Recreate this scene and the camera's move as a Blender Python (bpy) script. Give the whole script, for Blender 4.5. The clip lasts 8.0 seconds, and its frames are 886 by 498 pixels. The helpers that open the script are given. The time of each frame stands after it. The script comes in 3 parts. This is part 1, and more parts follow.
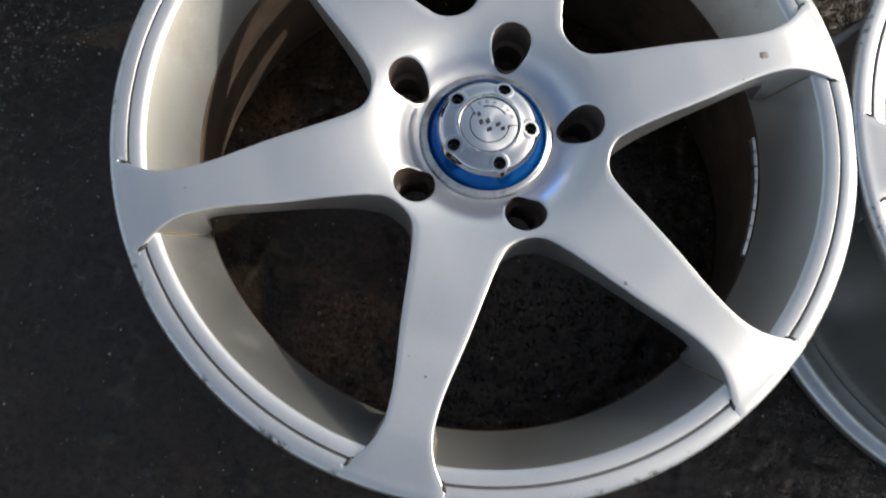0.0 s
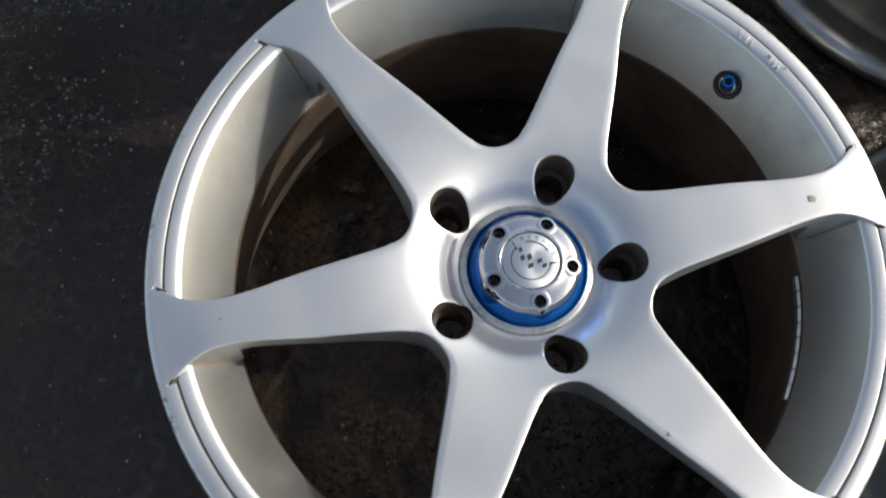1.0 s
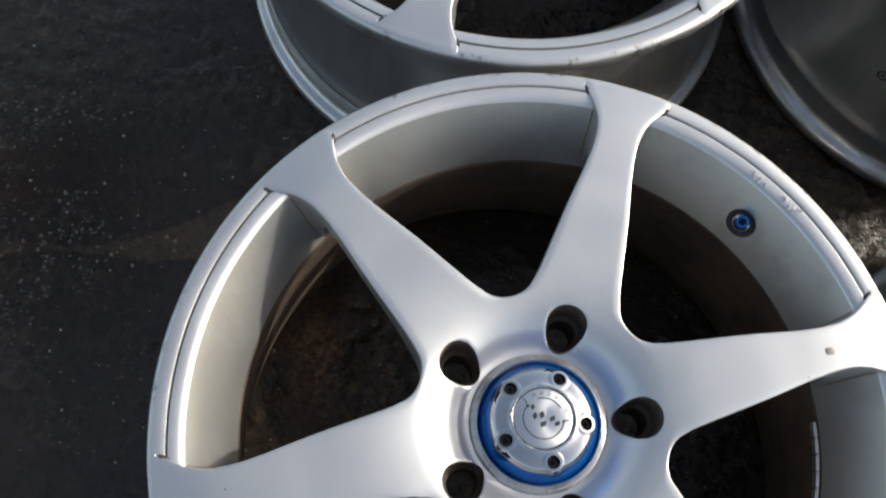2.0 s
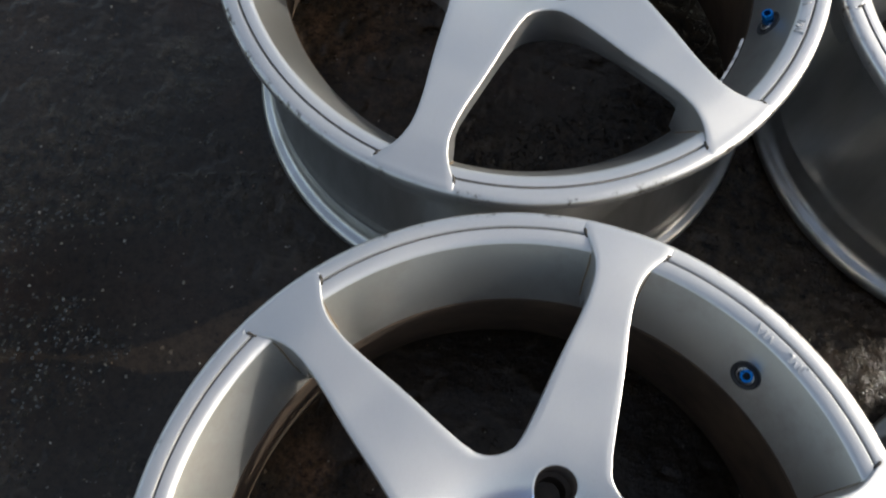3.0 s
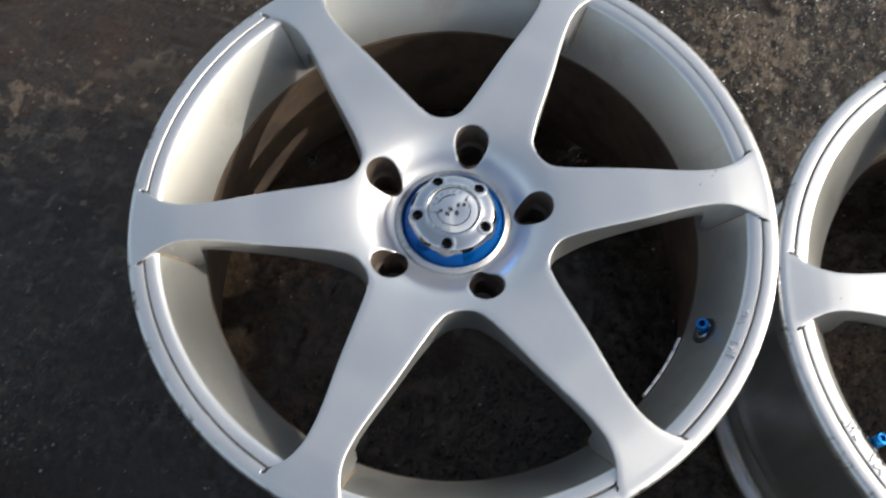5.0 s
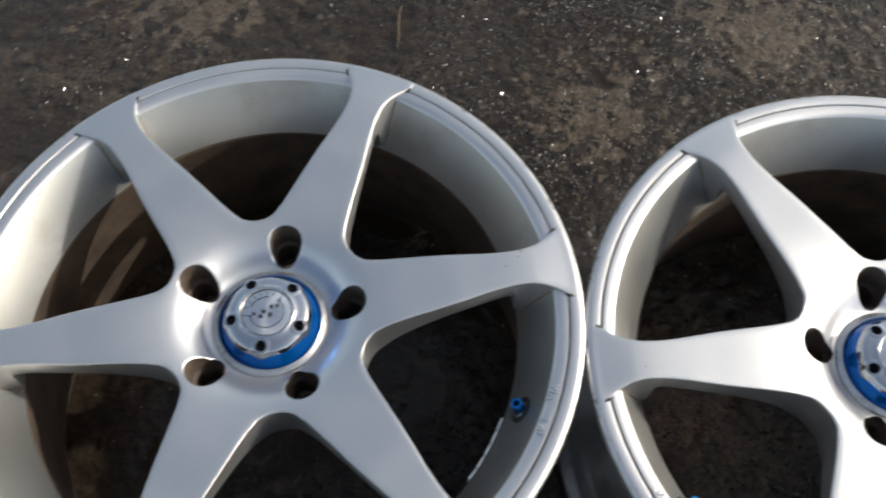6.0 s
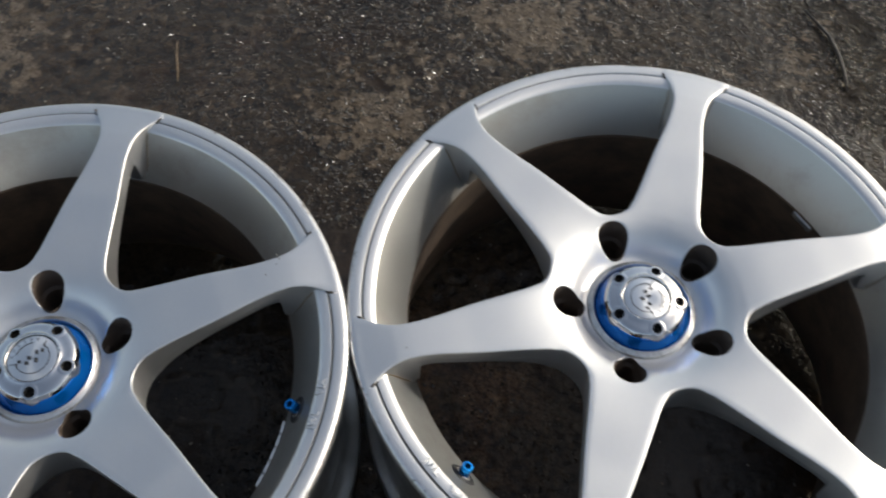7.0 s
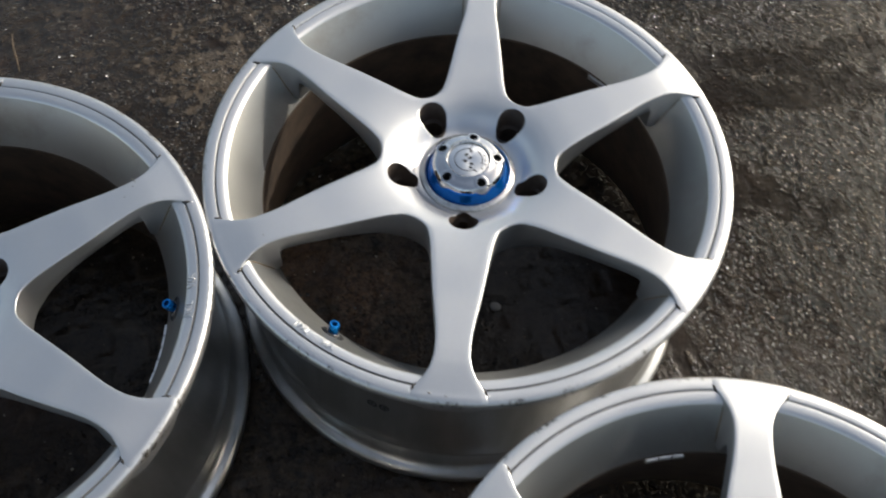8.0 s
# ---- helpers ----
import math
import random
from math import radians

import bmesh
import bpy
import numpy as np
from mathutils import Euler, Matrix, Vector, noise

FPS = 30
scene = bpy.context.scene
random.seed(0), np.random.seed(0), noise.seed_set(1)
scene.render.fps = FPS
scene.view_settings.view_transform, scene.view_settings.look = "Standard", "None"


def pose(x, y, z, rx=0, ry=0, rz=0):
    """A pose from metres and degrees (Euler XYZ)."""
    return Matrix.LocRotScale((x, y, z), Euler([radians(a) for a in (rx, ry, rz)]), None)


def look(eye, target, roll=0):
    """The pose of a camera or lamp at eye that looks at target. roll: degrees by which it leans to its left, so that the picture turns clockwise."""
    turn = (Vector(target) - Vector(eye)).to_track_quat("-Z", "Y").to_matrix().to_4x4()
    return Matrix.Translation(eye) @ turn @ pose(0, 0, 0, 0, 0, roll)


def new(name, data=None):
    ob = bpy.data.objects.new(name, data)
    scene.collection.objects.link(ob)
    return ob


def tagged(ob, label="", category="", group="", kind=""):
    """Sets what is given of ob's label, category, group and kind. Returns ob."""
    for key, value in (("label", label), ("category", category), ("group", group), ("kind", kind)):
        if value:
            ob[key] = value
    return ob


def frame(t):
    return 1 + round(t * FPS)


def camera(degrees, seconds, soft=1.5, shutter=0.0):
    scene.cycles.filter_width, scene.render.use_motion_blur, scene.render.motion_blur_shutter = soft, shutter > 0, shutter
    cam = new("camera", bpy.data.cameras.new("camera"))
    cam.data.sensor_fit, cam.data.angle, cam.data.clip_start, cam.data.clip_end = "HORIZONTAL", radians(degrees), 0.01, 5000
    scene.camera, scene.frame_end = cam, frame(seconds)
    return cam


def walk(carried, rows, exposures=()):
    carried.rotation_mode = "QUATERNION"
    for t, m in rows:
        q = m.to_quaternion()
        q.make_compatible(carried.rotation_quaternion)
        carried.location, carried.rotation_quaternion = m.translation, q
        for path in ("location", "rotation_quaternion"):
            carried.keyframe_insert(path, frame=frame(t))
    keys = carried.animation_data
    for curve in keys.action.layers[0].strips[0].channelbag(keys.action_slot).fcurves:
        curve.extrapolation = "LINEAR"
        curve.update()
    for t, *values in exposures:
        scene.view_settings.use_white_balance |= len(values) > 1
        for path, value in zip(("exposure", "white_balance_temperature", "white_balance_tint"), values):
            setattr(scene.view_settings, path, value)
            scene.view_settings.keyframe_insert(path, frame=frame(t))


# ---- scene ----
cam = camera(51.94, 8.0, soft=1.9, shutter=0.35)
ROWS = [
    (0.0, 0.2046, 0.2392, 0.7426, 15.17, -2.44, 9.50),
    (0.5, 0.1917, 0.2633, 0.7445, 16.56, -2.57, 10.44),
    (1.0, 0.1725, 0.2925, 0.7462, 17.84, -2.80, 11.56),
    (1.5, 0.1572, 0.3308, 0.7467, 18.33, -2.95, 11.48),
    (1.7, 0.1455, 0.3482, 0.7515, 18.58, -3.27, 11.27),
    (2.8, 0.1610, 0.4363, 0.7688, 20.71, -1.02, 12.86),
    (3.0, 0.1605, 0.4528, 0.7660, 21.14, -1.29, 13.52),
    (3.5, 0.1629, 0.5083, 0.7679, 21.45, -0.82, 15.90),
    (4.0, 0.1655, 0.5654, 0.7722, 20.46, -0.46, 17.74),
    (4.5, 0.1676, 0.6186, 0.7918, 20.94, -0.88, 18.53),
    (4.7, 0.1745, 0.6355, 0.7988, 21.85, -0.66, 18.48),
    (5.8, 0.2754, 0.6871, 0.8243, 27.68, -0.35, 13.78),
    (6.0, 0.2957, 0.6941, 0.8259, 28.09, -0.98, 12.17),
    (6.5, 0.3594, 0.7073, 0.8363, 28.93, -1.63, 7.39),
    (7.0, 0.4140, 0.6823, 0.8465, 29.50, -1.67, 1.37),
    (7.5, 0.4463, 0.6212, 0.8590, 29.75, -1.77, -4.98),
    (8.0, 0.4515, 0.5418, 0.8717, 30.30, -1.77, -10.95),
]
EXPOSURES = [(0.0, 0.64, 6700, 7), (1.5, 0.80, 6700, 7), (3.0, 0.74, 6700, 7), (3.5, 0.96, 6700, 7), (4.0, 1.06, 6750, 7), (4.5, 1.04, 6750, 7), (6.5, 0.68, 6700, 7), (8.0, 0.64, 6700, 7)]
walk(cam, [(t, pose(x, y, z, rx, ry, rz)) for t, x, y, z, rx, ry, rz in ROWS], EXPOSURES)

# ---- world and sun ----
SUN_AZIMUTH, SUN_ELEVATION = 20.8, 28.7  # degrees from +x towards +y, and above the ground
world = bpy.data.worlds.new("sky")
scene.world = world
world.use_nodes = True
wn = world.node_tree
sky = wn.nodes.new("ShaderNodeTexSky")
sky.sky_type = "NISHITA"
sky.sun_disc = False
sky.air_density, sky.dust_density, sky.ozone_density = 1.0, 3.0, 0.6
sky.sun_elevation = radians(SUN_ELEVATION)
sky.sun_rotation = radians(90 - SUN_AZIMUTH)
haze = wn.nodes.new("ShaderNodeHueSaturation")  # thin high cloud pales the blue
haze.inputs["Saturation"].default_value = 0.78
wn.links.new(sky.outputs["Color"], haze.inputs["Color"])
wn.links.new(haze.outputs["Color"], wn.nodes["Background"].inputs["Color"])
wn.nodes["Background"].inputs["Strength"].default_value = 0.15
sun_data = bpy.data.lights.new("sun", "SUN")
sun_data.energy, sun_data.angle, sun_data.color = 2.0, radians(0.5), (1.0, 0.982, 0.952)
sun = new("sun", sun_data)
ca, sa, ce, se = (math.cos(radians(SUN_AZIMUTH)), math.sin(radians(SUN_AZIMUTH)), math.cos(radians(SUN_ELEVATION)), math.sin(radians(SUN_ELEVATION)))
sun.matrix_world = look((6 * ca * ce, 6 * sa * ce, 6 * se), (0, 0, 0))


# ---- materials ----
def graph(name):
    m = bpy.data.materials.new(name)
    m.use_nodes = True
    return m, m.node_tree, m.node_tree.nodes["Principled BSDF"]


def node(nt, kind, **values):
    n = nt.nodes.new(kind)
    for key, value in values.items():
        n.inputs[key.replace("_", " ")].default_value = value
    return n


def coords(nt, which="Object"):
    return nt.nodes.new("ShaderNodeTexCoord").outputs[which]


def noise_node(nt, vec, scale, detail=4.0, rough=0.55):
    n = node(nt, "ShaderNodeTexNoise", Scale=scale, Detail=detail, Roughness=rough)
    nt.links.new(vec, n.inputs["Vector"])
    return n.outputs["Fac"]


def ramp(nt, fac, lo, hi, a=(0, 0, 0, 1), b=(1, 1, 1, 1)):
    n = nt.nodes.new("ShaderNodeValToRGB")
    n.color_ramp.elements[0].position, n.color_ramp.elements[1].position = lo, hi
    n.color_ramp.elements[0].color, n.color_ramp.elements[1].color = a, b
    nt.links.new(fac, n.inputs["Fac"])
    return n.outputs["Color"]


def mixed(nt, fac, a, b, blend="MIX"):
    n = nt.nodes.new("ShaderNodeMix")
    n.data_type, n.blend_type = "RGBA", blend
    for socket, value in ((n.inputs[0], fac), (n.inputs[6], a), (n.inputs[7], b)):
        if isinstance(value, (tuple, float, int)):
            socket.default_value = value
        else:
            nt.links.new(value, socket)
    return n.outputs[2]


def value_range(nt, fac, lo, hi, to_lo, to_hi):
    n = node(nt, "ShaderNodeMapRange", From_Min=lo, From_Max=hi, To_Min=to_lo, To_Max=to_hi)
    nt.links.new(fac, n.inputs["Value"])
    return n.outputs["Result"]


def bump(nt, shader, height, distance, strength=1.0):
    n = node(nt, "ShaderNodeBump", Strength=strength, Distance=distance)
    nt.links.new(height, n.inputs["Height"])
    nt.links.new(n.outputs["Normal"], shader.inputs["Normal"])
    return n


def silver_paint(name, base, metallic, rough, dust, dust_low=0.45, dust_high=0.75, coat=0.12):
    """Silver wheel lacquer with fine flake and a film of dust."""
    m, nt, p = graph(name)
    v = coords(nt)
    flake = noise_node(nt, v, 2600.0, 1.0)
    film = noise_node(nt, v, 14.0, 6.0, 0.6)
    col = mixed(nt, value_range(nt, flake, 0.3, 0.7, 0.0, 1.0), tuple(c * 0.93 for c in base[:3]) + (1,), tuple(min(1, c * 1.06) for c in base[:3]) + (1,))
    dusty = value_range(nt, film, dust_low, dust_high, dust * 0.35, dust)
    col = mixed(nt, dusty, col, (0.190, 0.188, 0.176, 1))
    nt.links.new(col, p.inputs["Base Color"])
    nt.links.new(value_range(nt, dusty, 0.0, 1.0, metallic, 0.0), p.inputs["Metallic"])
    nt.links.new(value_range(nt, film, 0.3, 0.7, rough - 0.04, rough + 0.08), p.inputs["Roughness"])
    p.inputs["Coat Weight"].default_value = coat
    p.inputs["Coat Roughness"].default_value = 0.16
    bump(nt, p, flake, 0.00004, 0.5)
    return m


def scuffed_lip(m):
    """Kerb rash: broken patches of bare grey metal and dirt along the outermost edge of the lip."""
    nt = m.node_tree
    p = nt.nodes["Principled BSDF"]
    v = coords(nt)
    flat = nt.nodes.new("ShaderNodeVectorMath")
    flat.operation = "MULTIPLY"
    flat.inputs[1].default_value = (1, 1, 0)
    nt.links.new(v, flat.inputs[0])
    ln = nt.nodes.new("ShaderNodeVectorMath")
    ln.operation = "LENGTH"
    nt.links.new(flat.outputs["Vector"], ln.inputs[0])
    edge = value_range(nt, ln.outputs["Value"], 0.2306, 0.2334, 0.0, 1.0)
    broken = value_range(nt, noise_node(nt, v, 42.0, 7.0, 0.74), 0.52, 0.60, 0.0, 1.0)
    fac = nt.nodes.new("ShaderNodeMath")
    fac.operation = "MULTIPLY"
    nt.links.new(edge, fac.inputs[0])
    nt.links.new(broken, fac.inputs[1])
    old = p.inputs["Base Color"].links[0].from_socket
    tone = mixed(nt, value_range(nt, noise_node(nt, v, 300.0, 3.0), 0.4, 0.6, 0, 1), (0.10, 0.085, 0.07, 1), (0.55, 0.54, 0.52, 1))
    nt.links.new(mixed(nt, fac.outputs[0], old, tone), p.inputs["Base Color"])


def streaked(m):
    """Faint water marks that run down the outside of the barrel, and dull blotches."""
    nt = m.node_tree
    p = nt.nodes["Principled BSDF"]
    squeeze = nt.nodes.new("ShaderNodeMapping")
    squeeze.inputs["Scale"].default_value = (1.0, 1.0, 0.22)
    nt.links.new(coords(nt), squeeze.inputs["Vector"])
    runs = noise_node(nt, squeeze.outputs["Vector"], 38.0, 6.0, 0.6)
    old = p.inputs["Base Color"].links[0].from_socket
    nt.links.new(mixed(nt, 1.0, old, ramp(nt, runs, 0.35, 0.65, (0.80, 0.79, 0.77, 1), (1.0, 1.0, 1.0, 1)), "MULTIPLY"), p.inputs["Base Color"])
    nt.links.new(value_range(nt, runs, 0.35, 0.65, 0.36, 0.28), p.inputs["Roughness"])


def plain_metal(name, base, rough, metallic=1.0, grime=0.0):
    m, nt, p = graph(name)
    v = coords(nt)
    spots = noise_node(nt, v, 260.0, 4.0, 0.6)
    nt.links.new(mixed(nt, value_range(nt, spots, 0.5, 0.72, 0.0, grime), base, (0.13, 0.10, 0.07, 1)), p.inputs["Base Color"])
    p.inputs["Metallic"].default_value = metallic
    nt.links.new(value_range(nt, spots, 0.3, 0.7, rough * 0.8, rough * 1.25), p.inputs["Roughness"])
    return m


FACE = silver_paint("face_silver", (0.535, 0.534, 0.531, 1), 0.96, 0.395, 0.04)
RIM = silver_paint("rim_silver", (0.545, 0.543, 0.540, 1), 0.94, 0.38, 0.08)
scuffed_lip(RIM)
def stained(m):
    """Brown water stains dried onto the paint, with soft uneven edges."""
    nt = m.node_tree
    p = nt.nodes["Principled BSDF"]
    v = coords(nt)
    fac = value_range(nt, noise_node(nt, v, 13.0, 7.0, 0.68), 0.50, 0.72, 0.0, 0.55)
    old, metal = p.inputs["Base Color"].links[0].from_socket, p.inputs["Metallic"].links[0].from_socket
    nt.links.new(mixed(nt, fac, old, (0.17, 0.135, 0.095, 1)), p.inputs["Base Color"])
    less = nt.nodes.new("ShaderNodeMath")
    less.operation = "MULTIPLY"
    nt.links.new(metal, less.inputs[0])
    nt.links.new(value_range(nt, fac, 0.0, 1.0, 1.0, 0.3), less.inputs[1])
    nt.links.new(less.outputs[0], p.inputs["Metallic"])


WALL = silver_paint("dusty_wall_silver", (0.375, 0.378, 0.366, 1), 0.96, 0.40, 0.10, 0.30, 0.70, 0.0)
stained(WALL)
OUTSIDE = silver_paint("barrel_outside_silver", (0.50, 0.50, 0.495, 1), 0.93, 0.30, 0.10)
streaked(OUTSIDE)


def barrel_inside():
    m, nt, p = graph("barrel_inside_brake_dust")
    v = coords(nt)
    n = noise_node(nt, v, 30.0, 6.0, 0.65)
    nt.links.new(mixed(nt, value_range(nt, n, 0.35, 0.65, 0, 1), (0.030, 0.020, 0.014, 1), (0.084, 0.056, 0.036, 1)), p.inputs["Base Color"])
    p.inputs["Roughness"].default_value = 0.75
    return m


BARREL_IN = barrel_inside()
# grime on the hub's back; also the painted shade of the groove ends
GRIME_AND_SHADE = plain_metal("old_grime_and_slot_shade", (0.030, 0.025, 0.020, 1), 0.8, 0.0, 0.5)
BORE = plain_metal("bore_ring_metal", (0.52, 0.52, 0.51, 1), 0.34, 0.92, 0.45)
BLUE = plain_metal("blue_anodised", (0.005, 0.165, 0.48, 1), 0.28, 0.9)
CAP_BLUE = plain_metal("glossy_blue_lacquer", (0.0, 0.110, 0.41, 1), 0.10, 0.65)
# dark brown for the walls of the bolt holes
LUG = plain_metal("lug_hole_dark_brown", (0.050, 0.034, 0.024, 1), 0.7, 0.0, 0.4)
CHROME = plain_metal("chrome", (0.50, 0.50, 0.505, 1), 0.075, 1.0, 0.05)
SCREW = plain_metal("dark_screw_steel", (0.06, 0.055, 0.05, 1), 0.35, 0.8, 0.3)
SOCKET = plain_metal("socket_black", (0.008, 0.008, 0.008, 1), 0.6, 0.0)
INK = plain_metal("emblem_dark_grey", (0.014, 0.014, 0.016, 1), 0.55, 0.0)
FADED = plain_metal("faded_stamp_ink", (0.03, 0.03, 0.033, 1), 0.5, 0.1)
GROOVE = plain_metal("groove_dirt", (0.12, 0.118, 0.115, 1), 0.6, 0.3, 0.5)
CHIP = plain_metal("bare_chip_metal", (0.22, 0.20, 0.18, 1), 0.5, 0.4, 0.8)
STAIN = plain_metal("rusty_joint_dirt", (0.15, 0.105, 0.060, 1), 0.7, 0.0, 0.8)
RUBBER = plain_metal("valve_rubber", (0.014, 0.014, 0.015, 1), 0.55, 0.0)
LEAD = plain_metal("weight_zinc", (0.62, 0.62, 0.60, 1), 0.38, 0.9, 0.3)


def brushed_disc():
    m, nt, p = graph("turned_aluminium")
    v = coords(nt)
    ln = nt.nodes.new("ShaderNodeVectorMath")
    ln.operation = "LENGTH"
    nt.links.new(v, ln.inputs[0])
    w = node(nt, "ShaderNodeTexNoise", Scale=4200.0, Detail=2.0)
    w.noise_dimensions = "1D"
    nt.links.new(ln.outputs["Value"], w.inputs["W"])
    p.inputs["Base Color"].default_value = (0.64, 0.64, 0.635, 1)
    p.inputs["Metallic"].default_value = 1.0
    p.inputs["Roughness"].default_value = 0.30
    p.inputs["Anisotropic"].default_value = 0.75
    tan = nt.nodes.new("ShaderNodeTangent")
    tan.direction_type, tan.axis = "RADIAL", "Z"
    nt.links.new(tan.outputs["Tangent"], p.inputs["Tangent"])
    bump(nt, p, w.outputs["Fac"], 0.00002, 0.5)
    return m


TURNED = brushed_disc()


def wet_ground():
    """Old dark asphalt: smooth films of wet brown silt lie between rough, gritty stretches. The mesh attribute "film" says where."""
    m, nt, p = graph("wet_asphalt")
    v = coords(nt)
    film = nt.nodes.new("ShaderNodeAttribute")
    film.attribute_name = "film"
    film = film.outputs["Fac"]
    crest = nt.nodes.new("ShaderNodeAttribute")
    crest.attribute_name = "crest"
    wet = nt.nodes.new("ShaderNodeAttribute")
    wet.attribute_name = "wet"
    patch = noise_node(nt, v, 3.1, 7.0, 0.65)
    mud = noise_node(nt, v, 9.0, 6.0, 0.6)
    blot = noise_node(nt, v, 70.0, 6.0, 0.68)
    grit = noise_node(nt, v, 310.0, 3.0, 0.6)
    rust = noise_node(nt, v, 6.0, 6.0, 0.65)
    col = mixed(nt, value_range(nt, blot, 0.40, 0.58, 0, 1), (0.0190, 0.0148, 0.0106, 1), (0.047, 0.0365, 0.0262, 1))
    crust = nt.nodes.new("ShaderNodeMath")
    crust.operation = "ADD"
    nt.links.new(value_range(nt, patch, 0.3, 0.7, 0.0, 0.75), crust.inputs[0])
    nt.links.new(value_range(nt, blot, 0.3, 0.7, 0.0, 0.60), crust.inputs[1])
    tan = mixed(nt, value_range(nt, mud, 0.35, 0.65, 0, 1), (0.036, 0.029, 0.0205, 1), (0.085, 0.069, 0.050, 1))
    col = mixed(nt, value_range(nt, crust.outputs[0], 0.70, 0.92, 0, 0.9), col, tan)
    speck = noise_node(nt, v, 190.0, 5.0, 0.75)
    col = mixed(nt, 1.0, col, ramp(nt, speck, 0.36, 0.64, (0.45, 0.45, 0.45, 1), (1.0, 1.0, 1.0, 1)), "MULTIPLY")
    col = mixed(nt, value_range(nt, grit, 0.66, 0.76, 0, 0.35), col, (0.14, 0.122, 0.10, 1))
    silt = mixed(nt, value_range(nt, mud, 0.30, 0.70, 0, 1), (0.0235, 0.0190, 0.0145, 1), (0.043, 0.0345, 0.0265, 1))
    silt = mixed(nt, 1.0, silt, ramp(nt, speck, 0.34, 0.56, (0.42, 0.42, 0.42, 1), (1.0, 1.0, 1.0, 1)), "MULTIPLY")
    col = mixed(nt, film, col, silt)
    col = mixed(nt, value_range(nt, crest.outputs["Fac"], 0.0, 1.0, 0, 0.42), col, (0.082, 0.072, 0.060, 1))
    col = mixed(nt, value_range(nt, rust, 0.53, 0.68, 0, 0.55), col, (0.040, 0.0215, 0.0120, 1))
    col = mixed(nt, wet.outputs["Fac"], col, mixed(nt, 1.0, col, mixed(nt, film, (0.28, 0.245, 0.195, 1), (0.32, 0.29, 0.24, 1)), "MULTIPLY"))
    pale = nt.nodes.new("ShaderNodeAttribute")
    pale.attribute_name = "pale"
    worn = nt.nodes.new("ShaderNodeMath")
    worn.operation = "ADD"
    nt.links.new(value_range(nt, pale.outputs["Fac"], 0.0, 1.0, 0.0, 0.24), worn.inputs[0])
    nt.links.new(noise_node(nt, v, 48.0, 8.0, 0.66), worn.inputs[1])
    sandy = mixed(nt, value_range(nt, speck, 0.38, 0.60, 0, 1), (0.058, 0.049, 0.038, 1), (0.113, 0.096, 0.077, 1))
    col = mixed(nt, value_range(nt, worn.outputs[0], 0.645, 0.680, 0, 0.9), col, sandy)
    col = mixed(nt, 1.0, col, (0.80, 0.72, 0.63, 1), "MULTIPLY")
    rusty = nt.nodes.new("ShaderNodeAttribute")
    rusty.attribute_name = "rusty"
    # rust brown, lightened to paint in the lit look inside the windows
    lit_loam = mixed(nt, value_range(nt, speck, 0.38, 0.62, 0, 1), (0.020, 0.011, 0.007, 1), (0.125, 0.073, 0.040, 1))
    col = mixed(nt, rusty.outputs["Fac"], col, lit_loam)
    nt.links.new(col, p.inputs["Base Color"])
    nt.links.new(value_range(nt, film, 0.0, 1.0, 0.17, 0.10), p.inputs["Roughness"])
    bare = value_range(nt, film, 0.0, 1.0, 1.0, 0.10)
    grains = nt.nodes.new("ShaderNodeMath")
    grains.operation = "MULTIPLY"
    nt.links.new(value_range(nt, grit, 0.58, 0.78, 0.0, 1.0), grains.inputs[0])
    nt.links.new(bare, grains.inputs[1])
    lumps = nt.nodes.new("ShaderNodeMath")
    lumps.operation = "MULTIPLY"
    nt.links.new(blot, lumps.inputs[0])
    nt.links.new(value_range(nt, film, 0.0, 1.0, 1.0, 0.65), lumps.inputs[1])
    low = bump(nt, p, lumps.outputs[0], 0.0060, 0.45)
    ripple = nt.nodes.new("ShaderNodeMapping")
    ripple.inputs["Rotation"].default_value = (0, 0, 0.35)
    ripple.inputs["Scale"].default_value = (0.35, 1.0, 1.0)
    nt.links.new(v, ripple.inputs["Vector"])
    waves = node(nt, "ShaderNodeBump", Strength=0.32, Distance=0.0060)
    nt.links.new(noise_node(nt, ripple.outputs["Vector"], 34.0, 3.0, 0.5), waves.inputs["Height"])
    nt.links.new(low.outputs["Normal"], waves.inputs["Normal"])
    # rounded stones of the asphalt under a skin of water
    cells = node(nt, "ShaderNodeTexVoronoi", Scale=235.0)
    cells.feature = "SMOOTH_F1"
    cells.inputs["Smoothness"].default_value = 0.1
    shaken = nt.nodes.new("ShaderNodeVectorMath")
    shaken.operation = "ADD"
    nt.links.new(v, shaken.inputs[0])
    wobble = nt.nodes.new("ShaderNodeVectorMath")
    wobble.operation = "SCALE"
    wobble.inputs["Scale"].default_value = 0.004
    fine = node(nt, "ShaderNodeTexNoise", Scale=160.0, Detail=2.0)
    nt.links.new(v, fine.inputs["Vector"])
    nt.links.new(fine.outputs["Color"], wobble.inputs[0])
    nt.links.new(wobble.outputs["Vector"], shaken.inputs[1])
    nt.links.new(shaken.outputs["Vector"], cells.inputs["Vector"])
    out = value_range(nt, cells.outputs["Distance"], 0.0, 0.50, 0.0, 1.0)
    square = nt.nodes.new("ShaderNodeMath")
    square.operation = "MULTIPLY"
    nt.links.new(out, square.inputs[0])
    nt.links.new(out, square.inputs[1])
    domes = nt.nodes.new("ShaderNodeMath")
    domes.operation = "MULTIPLY"
    nt.links.new(value_range(nt, square.outputs[0], 0.0, 1.0, 1.0, 0.0), domes.inputs[0])
    soaked = nt.nodes.new("ShaderNodeMath")
